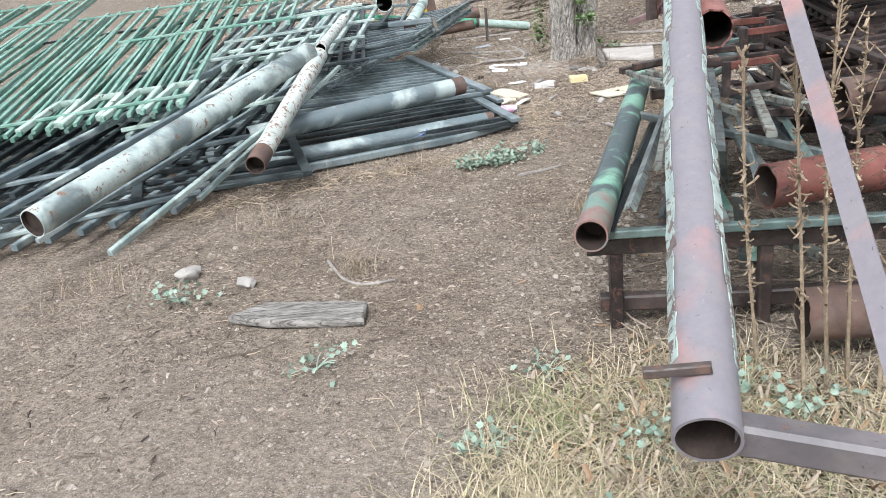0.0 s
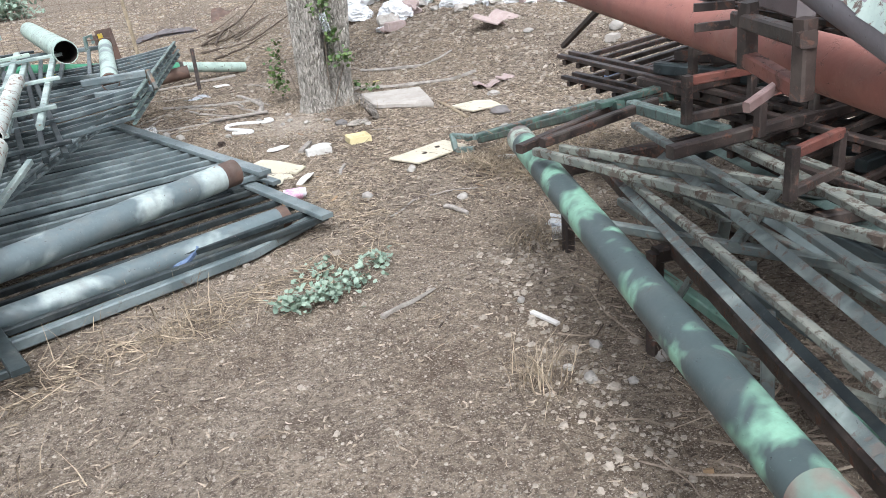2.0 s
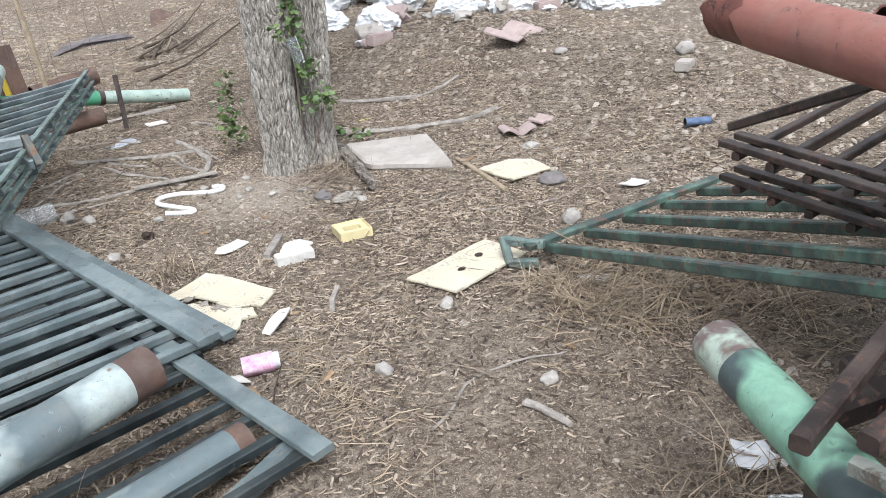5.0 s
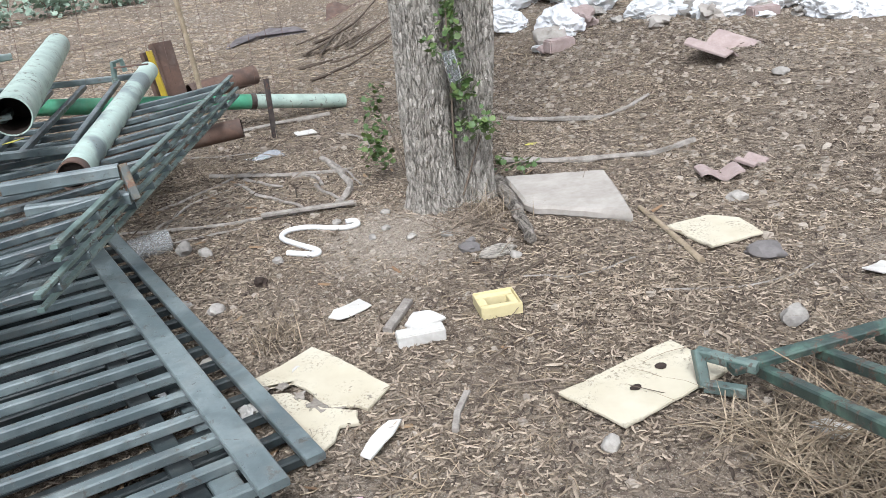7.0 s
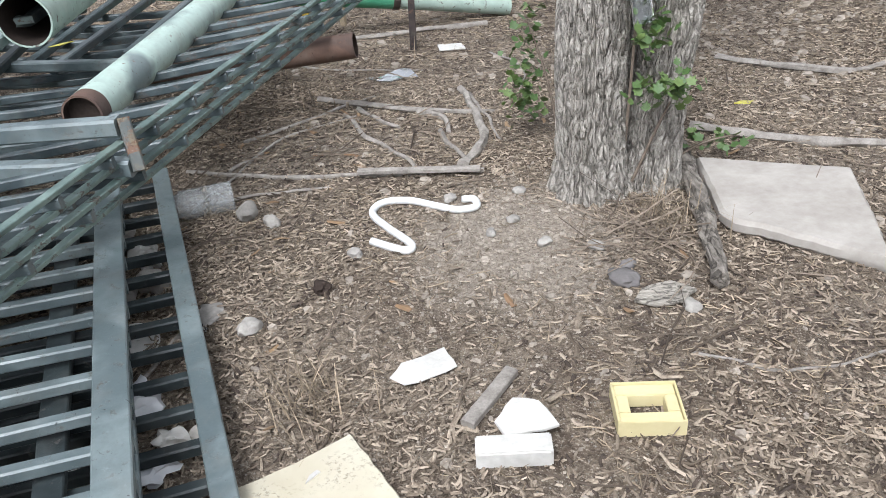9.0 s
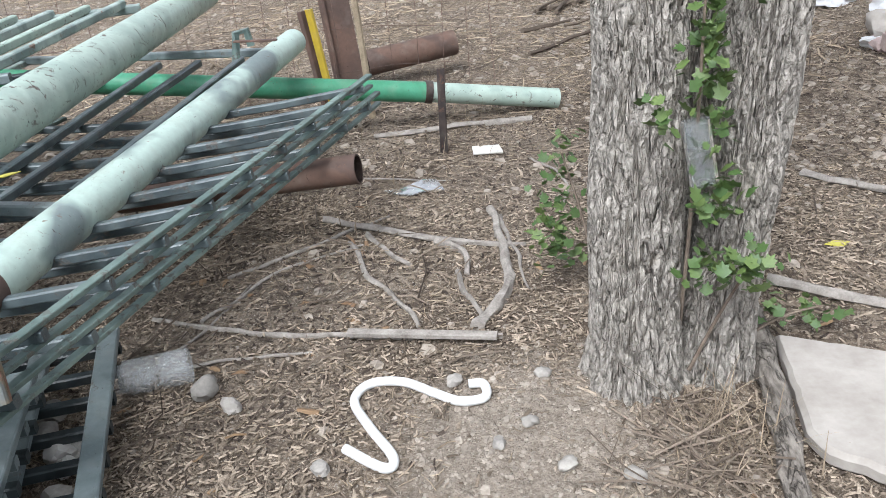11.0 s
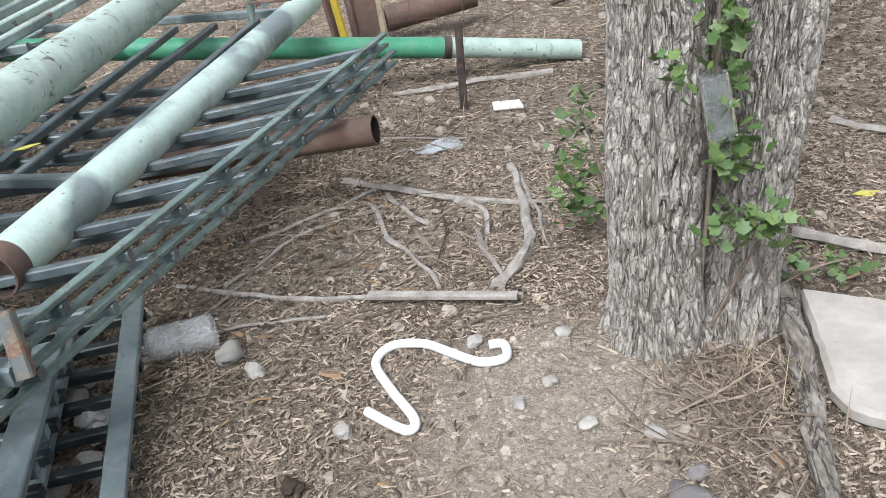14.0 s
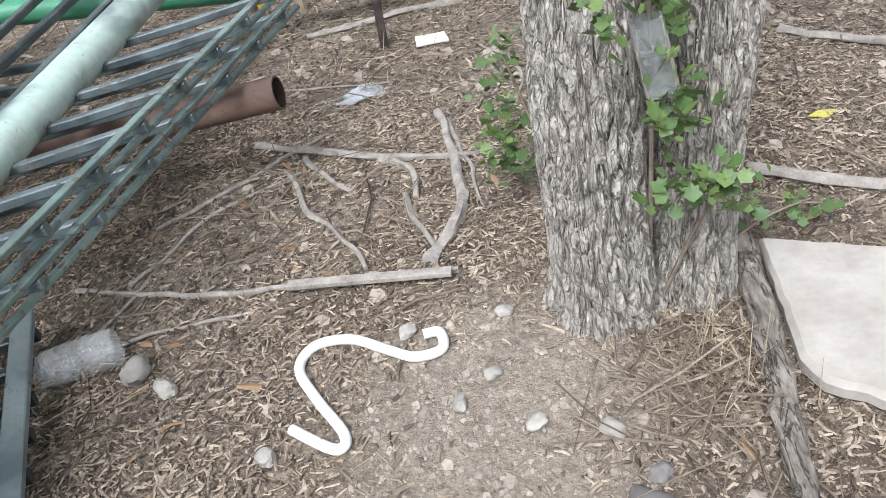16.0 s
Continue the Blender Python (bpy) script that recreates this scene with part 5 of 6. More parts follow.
for x, y, z in ((-0.43, 8.68, 0.47), (2.18, 8.91, gz(2.18, 8.91) + 0.01)):
    solo("fallen_leaf", sheet(((x - 0.04, y), (x, y + 0.025), (x + 0.05, y + 0.01), (x + 0.01, y - 0.02)), z, 0.003, (0.1, 0), 0.02), YLEAF, "fresh yellow fallen leaf", "leaf", "fallen leaves")
solo("wood_offcut", bar(on([(0.97, 6.45), (1.0, 6.53), (1.06, 6.62)], 0.01), 0.02, 0.014), DEADWOOD, "curled splinter of grey wood", "offcut")


solo("bark_flake", sheet(((1.4, 7.53), (1.43, 7.58), (1.52, 7.6), (1.58, 7.56), (1.53, 7.51), (1.45, 7.5)), gz(1.48, 7.55) + 0.006, 0.012, (0, 0), 0.02, 4), grained("pale_bark", (0.3, 0.27, 0.23), (0.48, 0.44, 0.38), (30, 90, 30)), "curled pale flake of bark on the soil", "bark")


solo("plastic_bag", rock((1.56, 5.0, gz(1.56, 5.0)), 0.06, 91, 0.5, 0.9), SACK, "crumpled white plastic bag beside a pipe", "bag")


solo("concrete_offcut", block((3.8, 7.6, gz(3.8, 7.6) - 0.01), (0.13, 0.09, 0.06), 30, 0.006), CONCRETE, "small grey concrete offcut on the stony bank", "block")


def roof_tile(at, turn, length, width, tilt, seed):
    """A broken clay roof tile with an S wave."""
    bm = bmesh.new()
    nu, nv = 28, 10
    top, low = [], []
    for j in range(nv + 1):
        for i in range(nu + 1):
            a, b = i / nu, j / nv
            x, y = (a - 0.5) * width, (b - 0.5) * length * (1 + 0.12 * noise.noise((a * 5, seed, 0)))
            z = 0.09 * width * math.sin(a * 2 * math.pi * 1.25 + 0.4) + 0.1 * width
            top.append(bm.verts.new((x, y, z + 0.012)))
            low.append(bm.verts.new((x, y, z)))
    w = nu + 1
    for j in range(nv):
        for i in range(nu):
            k = j * w + i
            bm.faces.new((top[k], top[k + 1], top[k + w + 1], top[k + w]))
            bm.faces.new((low[k + w], low[k + w + 1], low[k + 1], low[k]))
    rim = [i for i in range(w)] + [j * w + nu for j in range(1, nv + 1)] + [nv * w + i for i in range(nu - 1, -1, -1)] + [j * w for j in range(nv - 1, 0, -1)]
    for a, b in zip(rim, rim[1:] + rim[:1]):
        bm.faces.new((top[b], top[a], low[a], low[b]))
    bmesh.ops.transform(bm, verts=bm.verts, matrix=pose(at[0], at[1], gz(*at) + 0.0, tilt, 0, turn))
    solo("roof_tile", bm, CLAY, "broken pinkish clay roof tile on the bank", "roof tile", "broken roof tiles")


roof_tile((3.6, 9.2), 25, 0.3, 0.4, 12, 1)
roof_tile((2.74, 7.88), -20, 0.17, 0.2, -5, 2)
roof_tile((2.93, 7.9), 20, 0.11, 0.12, 6, 3)


def sack(at, size, seed):
    bm = bmesh.new()
    bmesh.ops.create_icosphere(bm, subdivisions=5, radius=1)
    o = Vector((seed * 5.3, seed * 2.1, seed))
    for v in bm.verts:
        c = v.co.normalized()
        fold = abs(noise.noise(c * 3.2 + o)) * 0.3 + abs(noise.noise(c * 8 + o)) * 0.1
        k = 1 + 0.35 * noise.noise(c * 1.2 + o) - fold
        v.co = Vector(at) + Matrix.Rotation(seed, 3, "Z") @ Vector((c.x * k * size[0], c.y * k * size[1], max(c.z * k, -0.35) * size[2] + size[2] * 0.3))
    solo("rubble_sack", bm, SACK, "crumpled white plastic rubble sack on the bank", "sack", "white sacks on the bank")


for n, (x, y, s) in enumerate(((3.28, 10.9, 0.3), (3.05, 11.6, 0.25), (4.3, 10.2, 0.28), (4.75, 10.3, 0.3), (4.75, 9.6, 0.22), (5.0, 9.4, 0.22), (3.7, 11.3, 0.35), (4.3, 11.0, 0.35), (5.1, 10.2, 0.35), (3.3, 12.2, 0.4), (5.7, 9.6, 0.3), (3.9, 10.6, 0.22), (4.6, 10.9, 0.4), (5.5, 10.4, 0.45), (6.2, 9.4, 0.35), (4.0, 12.0, 0.5))):
    sack((x, y, gz(x, y)), (s, s * 0.7, s * 0.55), n + 1.0)
rng = random.Random(11)
for k in range(34):
    x = rng.uniform(2.9, 5.6)
    y = 10.65 - 0.55 * (x - 3.3) + rng.uniform(-0.25, 0.7)
    solo("rubble_block", block((x, y, gz(x, y) - 0.01), (rng.uniform(0.12, 0.28), rng.uniform(0.1, 0.16), rng.uniform(0.05, 0.1)), rng.uniform(0, 180), 0.01) if k % 3 == 0 else rock((x, y, gz(x, y)), rng.uniform(0.05, 0.13), k + 100, rng.uniform(0.4, 0.8), 0.8), rng.choice((CONCRETE, ROCK, ROCK, CLAY)) if k % 4 else SACK, "broken masonry block in the rubble", "block", "rubble blocks")
solo("rusty_sheet", sheet(((1.9, 14.9), (2.5, 14.7), (2.6, 15.0), (2.0, 15.2)), gz(2, 14.9) + 0.03, 0.02, (0.1, 0.5), 0.1, 2), RUST, "bent rusty sheet of steel", "sheet")
rng = random.Random(17)
for k in range(16):
    x, y, a = rng.uniform(1.7, 2.15), rng.uniform(12.2, 14.2), rng.uniform(0.5, 1.6)
    l = rng.uniform(0.4, 0.9)
    stick([(x - l * math.cos(a), y - l * math.sin(a)), (x, y + rng.uniform(-0.1, 0.1)), (x + l * math.cos(a), y + l * math.sin(a))], rng.uniform(0.008, 0.018), 0.005, "long dead branch in a brush pile", k, TWIG, rng.uniform(0.01, 0.05))
for n, (x, y, s) in enumerate(((-2.9, 19.5, 0.5), (-1.9, 20.4, 0.6), (-4.0, 19.0, 0.6), (-0.9, 21.0, 0.5))):
    ob = thing("shrub", (x, y, gz(x, y)), "low dusty green shrub far behind the heap", "shrub", "far shrubs")
    tagged(part("leaves", leaf_cluster((x, y, gz(x, y) + 0.45 * s), (s * 0.5, s * 0.4, s * 0.25), 420, 0.09, n + 200), SAGE, ob), kind="stuff")
    for k in range(6):
        part("stem", rod(((x, y, gz(x, y)), (x + 0.3 * s * math.cos(k), y + 0.3 * s * math.sin(k), gz(x, y) + 0.4 * s), (x + 0.6 * s * math.cos(k), y + 0.6 * s * math.sin(k), gz(x, y) + 0.6 * s)), 0.012, 0.004), TWIG, ob)


# ---- litter, gravel, dry grass and weeds ----
def path_wear(x, y):
    """0 off the trodden path, 1 on it."""
    c = 0.1 + 0.02 * y if y < 5.5 else 0.21 + 0.36 * (y - 5.5)
    w = 0.75 if y < 5.5 else 0.38
    return math.exp(-((x - c) / w) ** 2)


def scatter_prisms(count, seed, length, width, flat, keep, area, tilt=0.12, lift=0.002):
    """Small straight or bent pieces strewn over the ground."""
    r = random.Random(seed)
    verts, faces = [], []
    done = 0
    while done < count:
        x, y = r.uniform(area[0], area[1]), r.uniform(area[2], area[3])
        if r.random() > keep(x, y):
            continue
        done += 1
        a, l, w = r.uniform(0, 6.283), r.uniform(*length), r.uniform(*width)
        h = w * flat
        dx, dy = math.cos(a), math.sin(a)
        rise, bend = r.gauss(0, tilt) * l, r.gauss(0, 0.12) * l
        z = gz(x, y) + lift + abs(rise) * 0.5
        i = len(verts)
        for k, s in ((-0.5, 1.0), (0.0, 1.0), (0.5, 0.6)):
            b = bend * (1 - 4 * k * k)
            cx, cy, cz = x + dx * l * k - dy * b, y + dy * l * k + dx * b, z + rise * k
            hw = w * 0.5 * s
            verts += [(cx - dy * hw, cy + dx * hw, cz), (cx + dy * hw, cy - dx * hw, cz), (cx, cy, cz + h)]
        for k in (0, 3):
            faces += [(i + k, i + k + 3, i + k + 5, i + k + 2), (i + k + 2, i + k + 5, i + k + 4, i + k + 1), (i + k + 1, i + k + 4, i + k + 3, i + k)]
        faces += [(i, i + 2, i + 1), (i + 6, i + 7, i + 8)]
    return verts, faces


def gravel(count, seed, size, keep, area):
    r = random.Random(seed)
    base = [(1, 0, 0), (0.31, 0.95, 0), (-0.81, 0.59, 0), (-0.81, -0.59, 0), (0.31, -0.95, 0), (0.5, 0.36, 0.7), (-0.19, 0.59, 0.75), (-0.62, 0, 0.6), (-0.19, -0.59, 0.7), (0.5, -0.36, 0.65)]
    tops = [(5, 6, 7, 8, 9)]
    sides = [(0, 1, 6, 5), (1, 2, 7, 6), (2, 3, 8, 7), (3, 4, 9, 8), (4, 0, 5, 9)]
    verts, faces = [], []
    done = 0
    while done < count:
        x, y = r.uniform(area[0], area[1]), r.uniform(area[2], area[3])
        if r.random() > keep(x, y):
            continue
        done += 1
        s = size[0] + (size[1] - size[0]) * r.random() ** 3
        a, e = r.uniform(0, 6.283), r.uniform(0.6, 1.0)
        c, n = math.cos(a), math.sin(a)
        z = gz(x, y) - 0.15 * s
        i = len(verts)
        for u, v, w in base:
            k = r.uniform(0.75, 1.2)
            u, v = u * k * s, v * k * s * e
            verts.append((x + c * u - n * v, y + n * u + c * v, z + w * s * r.uniform(0.6, 1.0)))
        faces += [tuple(i + k for k in f) for f in tops + sides]
    return verts, faces


def far_side(x, y):
    return smooth((y - 5.0) / 1.5)


def bare(x, y):
    """1 where the soil by the trunks lies bare."""
    return max(math.exp(-((x - 1.12) / 0.3) ** 2 - ((y - 7.95) / 0.4) ** 2), 0.9 * math.exp(-((x + 0.75) / 0.9) ** 2 - ((y - 1.9) / 0.8) ** 2))


stuff("straw_litter", *scatter_prisms(24000, 21, (0.015, 0.075), (0.0018, 0.0042), 0.6, lambda x, y: (1 - 0.8 * path_wear(x, y)) * (1 - 0.9 * bare(x, y)) * (0.22 + 0.78 * far_side(x, y)) * (0.55 + 1.2 * noise.noise((x * 1.2, y * 1.2, 2))), (-2.5, 4.5, 0.3, 15.0)), STRAW, "dry straw and stems strewn on the soil", "straw")
stuff("wood_chips", *scatter_prisms(56000, 22, (0.008, 0.038), (0.004, 0.011), 0.3, lambda x, y: (1 - 0.35 * path_wear(x, y)) * (1 - 0.8 * bare(x, y)) * (0.42 + 0.58 * far_side(x, y)), (-1.8, 4.5, 0.5, 13.5)), CHIP, "small wood chips and bark mulch", "wood chips")
stuff("wood_chips", *scatter_prisms(1000, 25, (0.03, 0.09), (0.006, 0.016), 0.3, lambda x, y: (1 - 0.8 * path_wear(x, y)) * far_side(x, y), (-1.5, 3.5, 4.5, 10.0)), CHIP, "long splinters of shredded wood", "wood chips")
stuff("dark_mulch", *scatter_prisms(16000, 26, (0.008, 0.04), (0.004, 0.012), 0.35, lambda x, y: (1 - bare(x, y)) * (1 - path_wear(x, y)) * (0.15 + 0.85 * far_side(x, y)), (-1.5, 4.0, 0.5, 11.0)), speckled("dark_bark_crumb", (0.05, 0.038, 0.03), (0.13, 0.1, 0.08), 40, island=True), "dark bark crumbs on the soil", "mulch")
def open_mulch(x, y):
    """1 on the mulch past the heaps."""
    return max(0, 1 - 1.3 * bare(x, y)) * far_side(x, y) * (0.45 + 0.9 * noise.noise((x * 2.1, y * 2.1, 9)))


stuff("wood_chips", *scatter_prisms(34000, 27, (0.007, 0.03), (0.0035, 0.009), 0.45, open_mulch, (-0.4, 3.2, 4.8, 9.6), 0.25, 0.004), CHIP, "chunky pale wood chips in loose mulch", "wood chips")
stuff("dead_sticks", *scatter_prisms(60, 28, (0.1, 0.38), (0.003, 0.007), 0.8, lambda x, y: 1, (-0.1, 1.0, 8.3, 9.8), 0.08, 0.006), TWIG, "tangle of thin grey dead sticks", "twigs")
stuff("dead_sticks", *scatter_prisms(70, 29, (0.06, 0.26), (0.002, 0.006), 0.7, lambda x, y: math.exp(-((x - 1.54) / 0.13) ** 2 - ((y - 7.9) / 0.16) ** 2), (1.2, 1.64, 7.4, 8.2), 0.2, 0.008), TWIG, "peeled bark strips and stalks by the trunk", "twigs")
stuff("dead_sticks", *scatter_prisms(170, 30, (0.05, 0.22), (0.002, 0.005), 0.8, lambda x, y: math.exp(-((x - 1.95) / 0.35) ** 2 - ((y - 5.85) / 0.3) ** 2), (1.3, 3.0, 5.0, 6.4), 0.4, 0.02), HUSK, "dry twigs under a propped panel", "twigs")
stuff("gravel", *gravel(9000, 34, (0.01, 0.045), lambda x, y: 0.3 + 0.7 * smooth(noise.noise((x * 0.7, y * 0.7, 4)) + 0.5), (-5.0, 4.5, 9.5, 21.0)), STONE, "pale stones on the ground behind the heap", "gravel")
stuff("straw_litter", *scatter_prisms(6000, 35, (0.05, 0.2), (0.005, 0.012), 0.5, lambda x, y: 0.5 + noise.noise((x, y, 1)), (-6.0, 4.5, 10.5, 21.0)), STRAW, "dry stalks on the ground behind the heap", "straw")
stuff("dead_sticks", *scatter_prisms(420, 36, (0.06, 0.35), (0.003, 0.008), 0.8, lambda x, y: math.exp(-((x - 1.0 - 0.36 * (y - 2.6)) / 0.3) ** 2), (0.6, 2.4, 2.6, 5.0), 0.25, 0.01), TWIG, "dry twigs and stalks under a rack", "twigs")
stuff("gravel", *gravel(2000, 38, (0.0025, 0.011), lambda x, y: bare(x, y), (0.5, 1.8, 7.2, 8.7)), STONE, "fine pale gravel on trodden soil by the trunks", "gravel")
stuff("gravel", *gravel(60, 39, (0.012, 0.024), lambda x, y: bare(x, y), (0.5, 1.8, 7.2, 8.7)), STONE, "pale pebbles on trodden soil by the trunks", "gravel")
stuff("gravel", *gravel(420, 37, (0.008, 0.026), lambda x, y: math.exp(-((x - 0.95 - 0.3 * (y - 4)) / 0.18) ** 2), (0.4, 1.6, 2.9, 5.0)), STONE, "chalky pebbles beside a pipe", "gravel")
stuff("twig_litter", *scatter_prisms(2400, 23, (0.06, 0.3), (0.0022, 0.006), 0.8, lambda x, y: (1 - 0.9 * path_wear(x, y)) * (1 - bare(x, y)) * (0.12 + 0.88 * far_side(x, y)), (-2.0, 4.5, 1.5, 15.0)), TWIG, "thin dead twigs strewn on the soil", "twigs")
stuff("dead_leaves", *scatter_prisms(120, 24, (0.025, 0.06), (0.012, 0.026), 0.15, lambda x, y: 0.1 + 0.9 * (x < 0.6) * far_side(x, y), (-0.5, 3.0, 1.0, 9.5), 0.3), ORANGELEAF, "curled brown dead leaves", "leaves")
stuff("gravel", *gravel(34000, 31, (0.002, 0.009), lambda x, y: 0.4 + 0.6 * max(path_wear(x, y), bare(x, y)), (-2.5, 3.0, 0.2, 9.5)), STONE, "small pale gravel on the soil", "gravel")
stuff("gravel", *gravel(900, 33, (0.01, 0.022), lambda x, y: 0.3 + 0.7 * max(path_wear(x, y), bare(x, y)), (-2.0, 2.6, 0.5, 9.5)), STONE, "pale pebbles half sunk in soil", "gravel")
stuff("gravel", *gravel(13000, 32, (0.006, 0.036), lambda x, y: smooth((x - 2.0 + 0.2 * (y - 8)) / 1.0) + 0.04, (-1.0, 7.0, 5.0, 14.0)), STONE, "coarse pale stones on the bank", "gravel")


def blades(count, seed, spots, height, lean, width, mat_name=None):
    """Tufts of thin dry blades."""
    r = random.Random(seed)
    verts, faces = [], []
    for _ in range(count):
        x, y, s = r.choice(spots)
        x, y = x + r.gauss(0, s), y + r.gauss(0, s)
        z = gz(x, y) - 0.005
        h, a = r.uniform(*height), r.uniform(0, 6.283)
        k = r.uniform(*lean)
        w = r.uniform(*width)
        dx, dy = math.cos(a), math.sin(a)
        i = len(verts)
        for f in (0.0, 0.4, 0.75, 1.0):
            out = k * h * f ** 1.6
            up = h * f * (1 - 0.35 * k * f)
            hw = w * (1 - 0.8 * f)
            cx, cy = x + dx * out, y + dy * out
            verts += [(cx - dy * hw, cy + dx * hw, z + up), (cx + dy * hw, cy - dx * hw, z + up)]
        faces += [(i + j, i + j + 1, i + j + 3, i + j + 2) for j in (0, 2, 4)]
    return verts, faces


stuff("dry_grass", *blades(8500, 41, [(0.35, 2.0, 0.22), (0.6, 1.6, 0.25), (0.5, 1.3, 0.22), (0.85, 1.9, 0.25), (0.15, 1.7, 0.14), (1.1, 1.5, 0.3), (0.75, 2.2, 0.15), (1.4, 1.9, 0.3)], (0.03, 0.12), (0.4, 2.0), (0.001, 0.003)), YELLOWSTRAW, "matted dry yellow grass", "dry grass")
stuff("fading_grass", *blades(2600, 44, [(0.35, 1.95, 0.15), (0.6, 1.55, 0.12), (0.5, 1.3, 0.1), (0.85, 1.85, 0.14), (0.3, 2.15, 0.08), (1.1, 1.7, 0.2), (0.7, 2.15, 0.1), (0.55, 1.1, 0.1)], (0.02, 0.1), (0.5, 2.2), (0.001, 0.003)), GREENBLADE, "half-green grass among dry stems", "grass")


def panel_foot(x, y):
    """1 along the foot of the flat panels, where stalks have gathered."""
    return math.exp(-((y - 5.05 - 0.33 * x) / 0.13) ** 2) if -1.6 < x < 0.7 else math.exp(-((x - 0.75) / 0.12) ** 2 - ((y - 6.0) / 0.5) ** 2)


stuff("straw_litter", *scatter_prisms(850, 47, (0.03, 0.14), (0.0018, 0.0045), 0.6, panel_foot, (-1.6, 1.2, 4.2, 7.0), 0.25, 0.006), STRAW, "dry stalks gathered along the fence panels", "straw")


def by_scrap(x, y):
    """1 in the matted strip beside the scrap."""
    return math.exp(-((x - 0.75) / 0.45) ** 4 - ((y - 1.6) / 0.7) ** 4)


stuff("leaf_litter", *scatter_prisms(5200, 45, (0.015, 0.05), (0.005, 0.014), 0.2, by_scrap, (0.0, 2.2, 0.6, 2.6), 0.5, 0.012), speckled("pale_leaf_litter", (0.27, 0.2, 0.14), (0.56, 0.48, 0.37), 35, island=True, spread=0.95), "pale dead leaves matted in dry grass", "leaf litter")
stuff("leaf_litter", *scatter_prisms(600, 46, (0.02, 0.05), (0.008, 0.018), 0.2, by_scrap, (0.0, 2.2, 0.6, 2.6), 0.5, 0.014), ORANGELEAF, "russet dead leaves matted in dry grass", "leaf litter")
stuff("dry_weeds", *blades(1100, 42, [(1.85, 5.7, 0.1), (2.1, 5.8, 0.2), (1.95, 6.1, 0.12), (1.72, 6.1, 0.07), (1.74, 5.95, 0.07), (2.2, 5.5, 0.15), (1.4, 4.9, 0.08), (2.5, 5.9, 0.3)], (0.05, 0.16), (0.8, 2.2), (0.0015, 0.004)), STRAW, "tangled dry weeds under a fence panel", "dry weeds")
stuff("dry_grass", *blades(1500, 43, [(-1.6, 3.6, 0.2), (-0.9, 4.2, 0.15), (-0.2, 5.0, 0.15), (0.75, 3.9, 0.06), (-0.4, 3.5, 0.06), (0.55, 7.2, 0.06), (1.62, 7.98, 0.07), (-0.35, 5.5, 0.12), (0.1, 5.68, 0.1), (-0.8, 5.4, 0.15), (0.2, 9.6, 0.3), (0.3, 10.4, 0.4), (-1.2, 11.2, 0.6), (-0.2, 11.5, 0.5)], (0.05, 0.18), (0.3, 1.4), (0.001, 0.0025)), STRAW, "sparse dry grass tufts", "dry grass")


def weed(at, spread, count, size, seed, label="low grey green leafy weed"):
    ob = thing("weed", (*at, gz(*at)), label, "weed", "green weeds")
    part("leaves", leaf_cluster((at[0], at[1], gz(*at) + 0.04), (spread, spread * 0.8, 0.022), count, size, seed), SAGE, ob)
    r = random.Random(seed)
    for _ in range(5):
        a, l = r.uniform(0, 6.28), spread * r.uniform(0.8, 1.6)
        part("stem", rod(((*at, gz(*at)), (at[0] + 0.5 * l * math.cos(a), at[1] + 0.5 * l * math.sin(a), gz(*at) + 0.03), (at[0] + l * math.cos(a), at[1] + l * math.sin(a), gz(*at) + 0.035)), 0.003, 0.0015, 5), SAGE, ob)


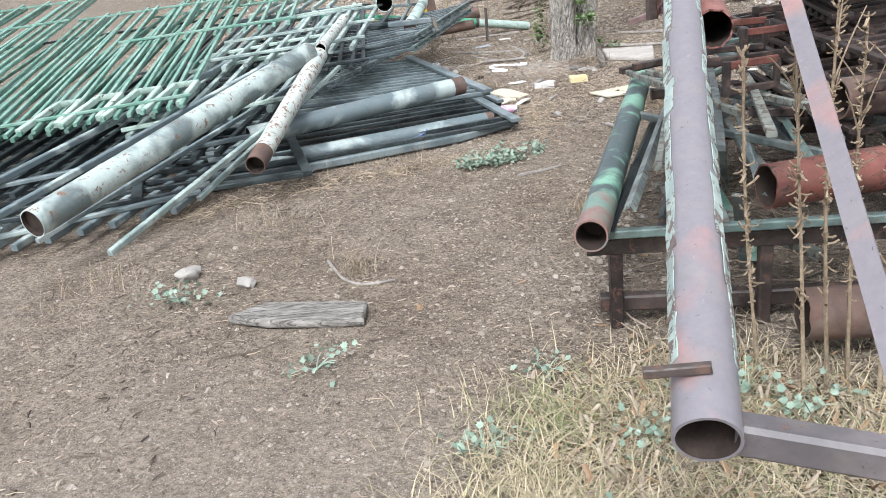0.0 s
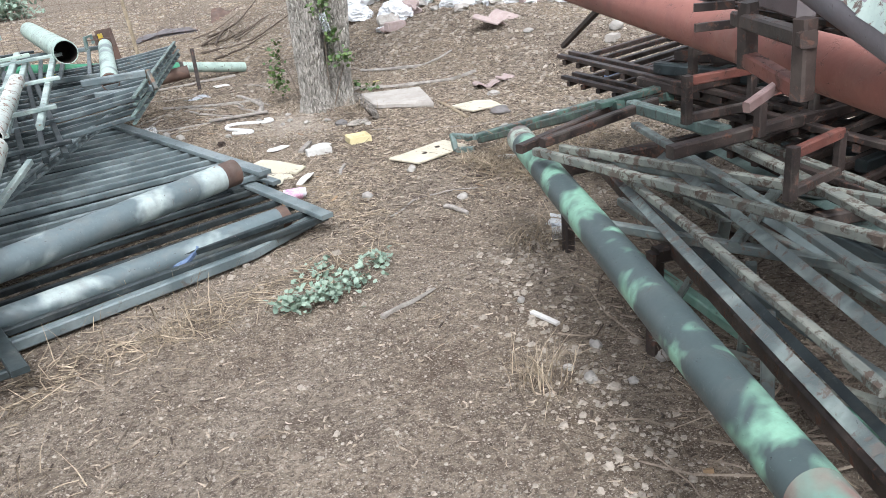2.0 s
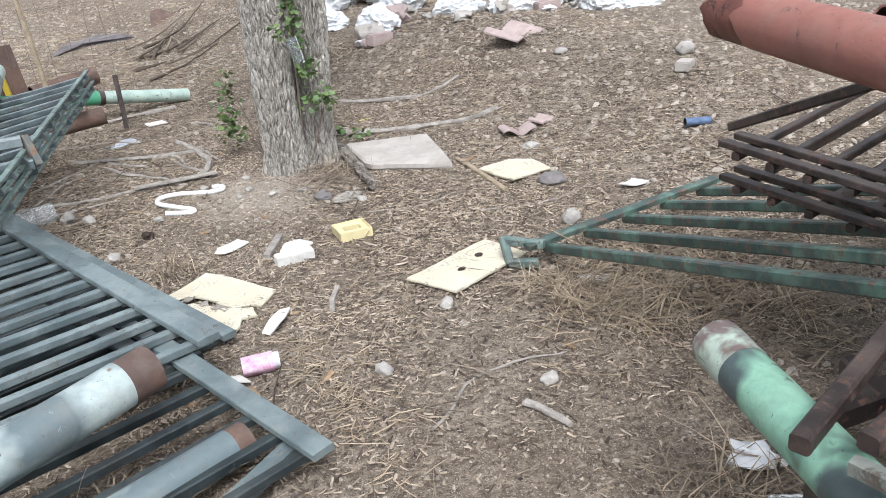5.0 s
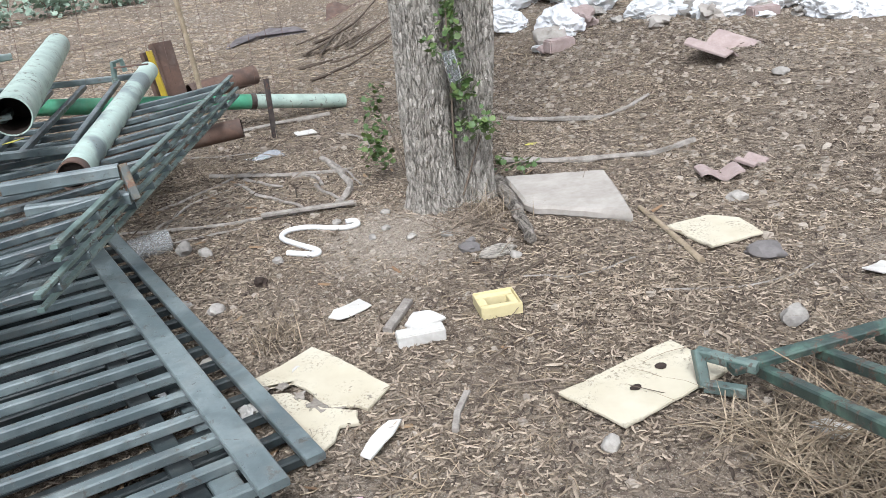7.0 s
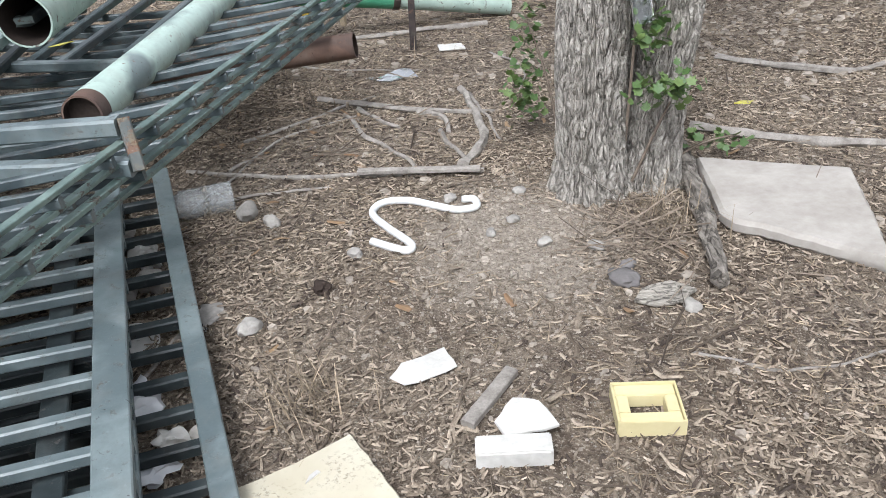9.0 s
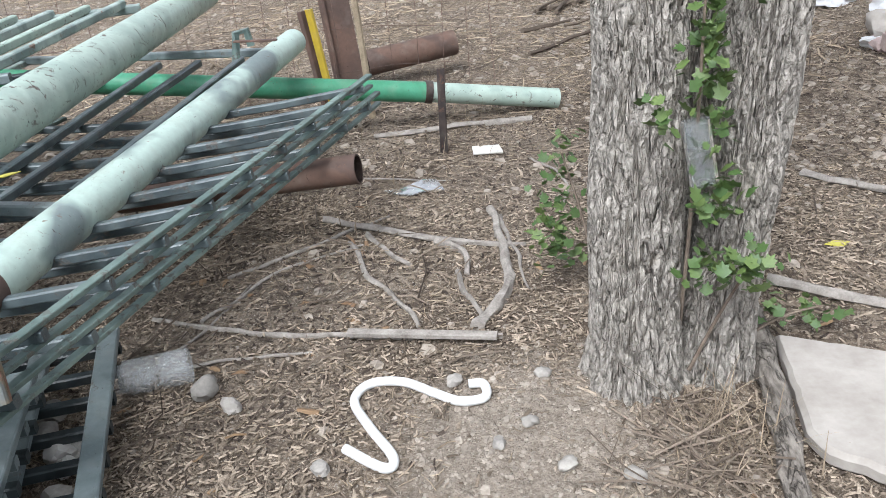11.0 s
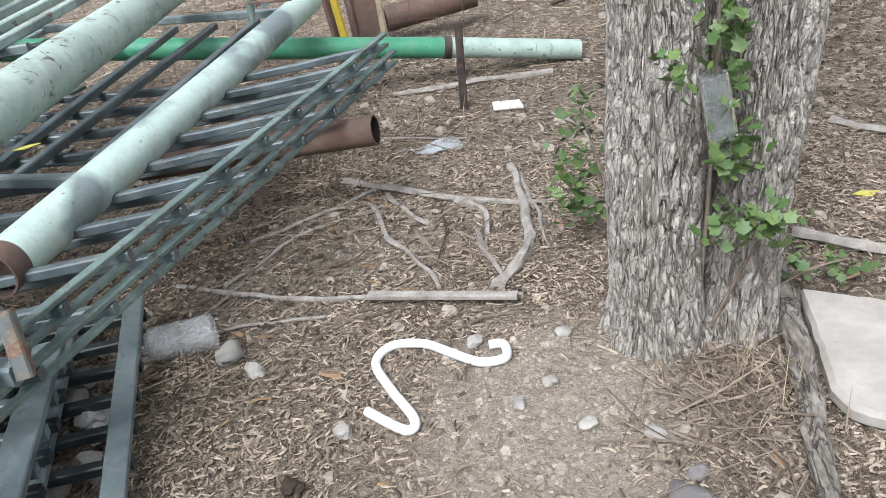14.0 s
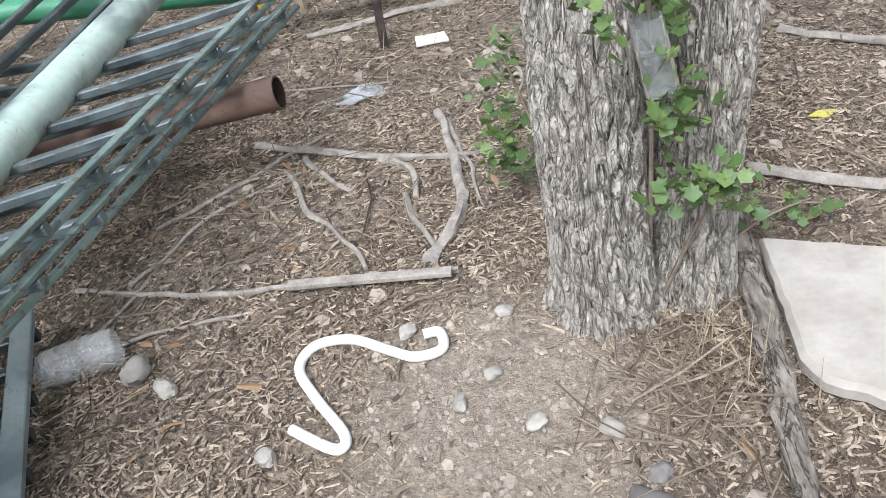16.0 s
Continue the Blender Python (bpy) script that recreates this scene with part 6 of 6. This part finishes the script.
for k, (x, y, s, n) in enumerate(((0.22, 4.88, 0.05, 50), (0.36, 4.9, 0.06, 60), (0.5, 4.95, 0.05, 40), (0.66, 5.08, 0.04, 30), (0.42, 5.13, 0.04, 20), (-1.18, 3.33, 0.08, 30), (0.05, 2.0, 0.06, 22), (-0.5, 2.6, 0.07, 18), (0.3, 2.4, 0.05, 14), (0.55, 1.95, 0.07, 30), (0.8, 2.15, 0.08, 34), (0.35, 1.55, 0.06, 26), (1.0, 2.0, 0.08, 30))):
    weed((x, y), s, int(n * 2.2), 0.024, k + 60)


def stalk(x, y, top, seed):
    r = random.Random(seed)
    ob = thing("weed_stalk", (x, y, gz(x, y)), "tall dry brown weed stalk with seed husks", "weed stalk", "tall dry stalks")
    a = Vector((x, y, gz(x, y) - 0.01))
    b = Vector(top)
    mid = a.lerp(b, 0.5) + Vector((r.uniform(-0.03, 0.03), r.uniform(-0.03, 0.03), 0))
    part("stem", rod((a, mid, b), 0.007, 0.003, 7, 0.5, seed), HUSK, ob)
    bm = bmesh.new()
    for _ in range(110):
        f = r.uniform(0.25, 1.0)
        c = a.lerp(mid, f * 2) if f < 0.5 else mid.lerp(b, f * 2 - 1)
        q = c + Vector((r.gauss(0, 0.014), r.gauss(0, 0.014), r.gauss(0, 0.014)))
        add_bar(bm, (c, c.lerp(q, 0.6), q + Vector((0, 0, 0.006))), r.uniform(0.003, 0.009), 0.004)
    tagged(part("chaff", bm, HUSK, ob), kind="stuff")
    for _ in range(3):
        f = r.uniform(0.4, 0.8)
        c = mid.lerp(b, f)
        e = c + Vector((r.uniform(-0.1, 0.1), r.uniform(-0.06, 0.06), r.uniform(0.08, 0.2)))
        part("branch", rod((c, c.lerp(e, 0.5) + Vector((0, 0, 0.01)), e), 0.003, 0.0015, 6), HUSK, ob)


for k, (x, y, t) in enumerate(((0.96, 2.26, (0.9, 2.32, 0.96)), (1.03, 2.09, (0.97, 2.15, 1.02)), (1.1, 2.09, (1.08, 2.15, 1.15)), (1.17, 2.11, (1.17, 2.17, 1.05)), (1.24, 2.06, (1.24, 2.12, 0.99)))):
    stalk(x, y, t, k + 80)
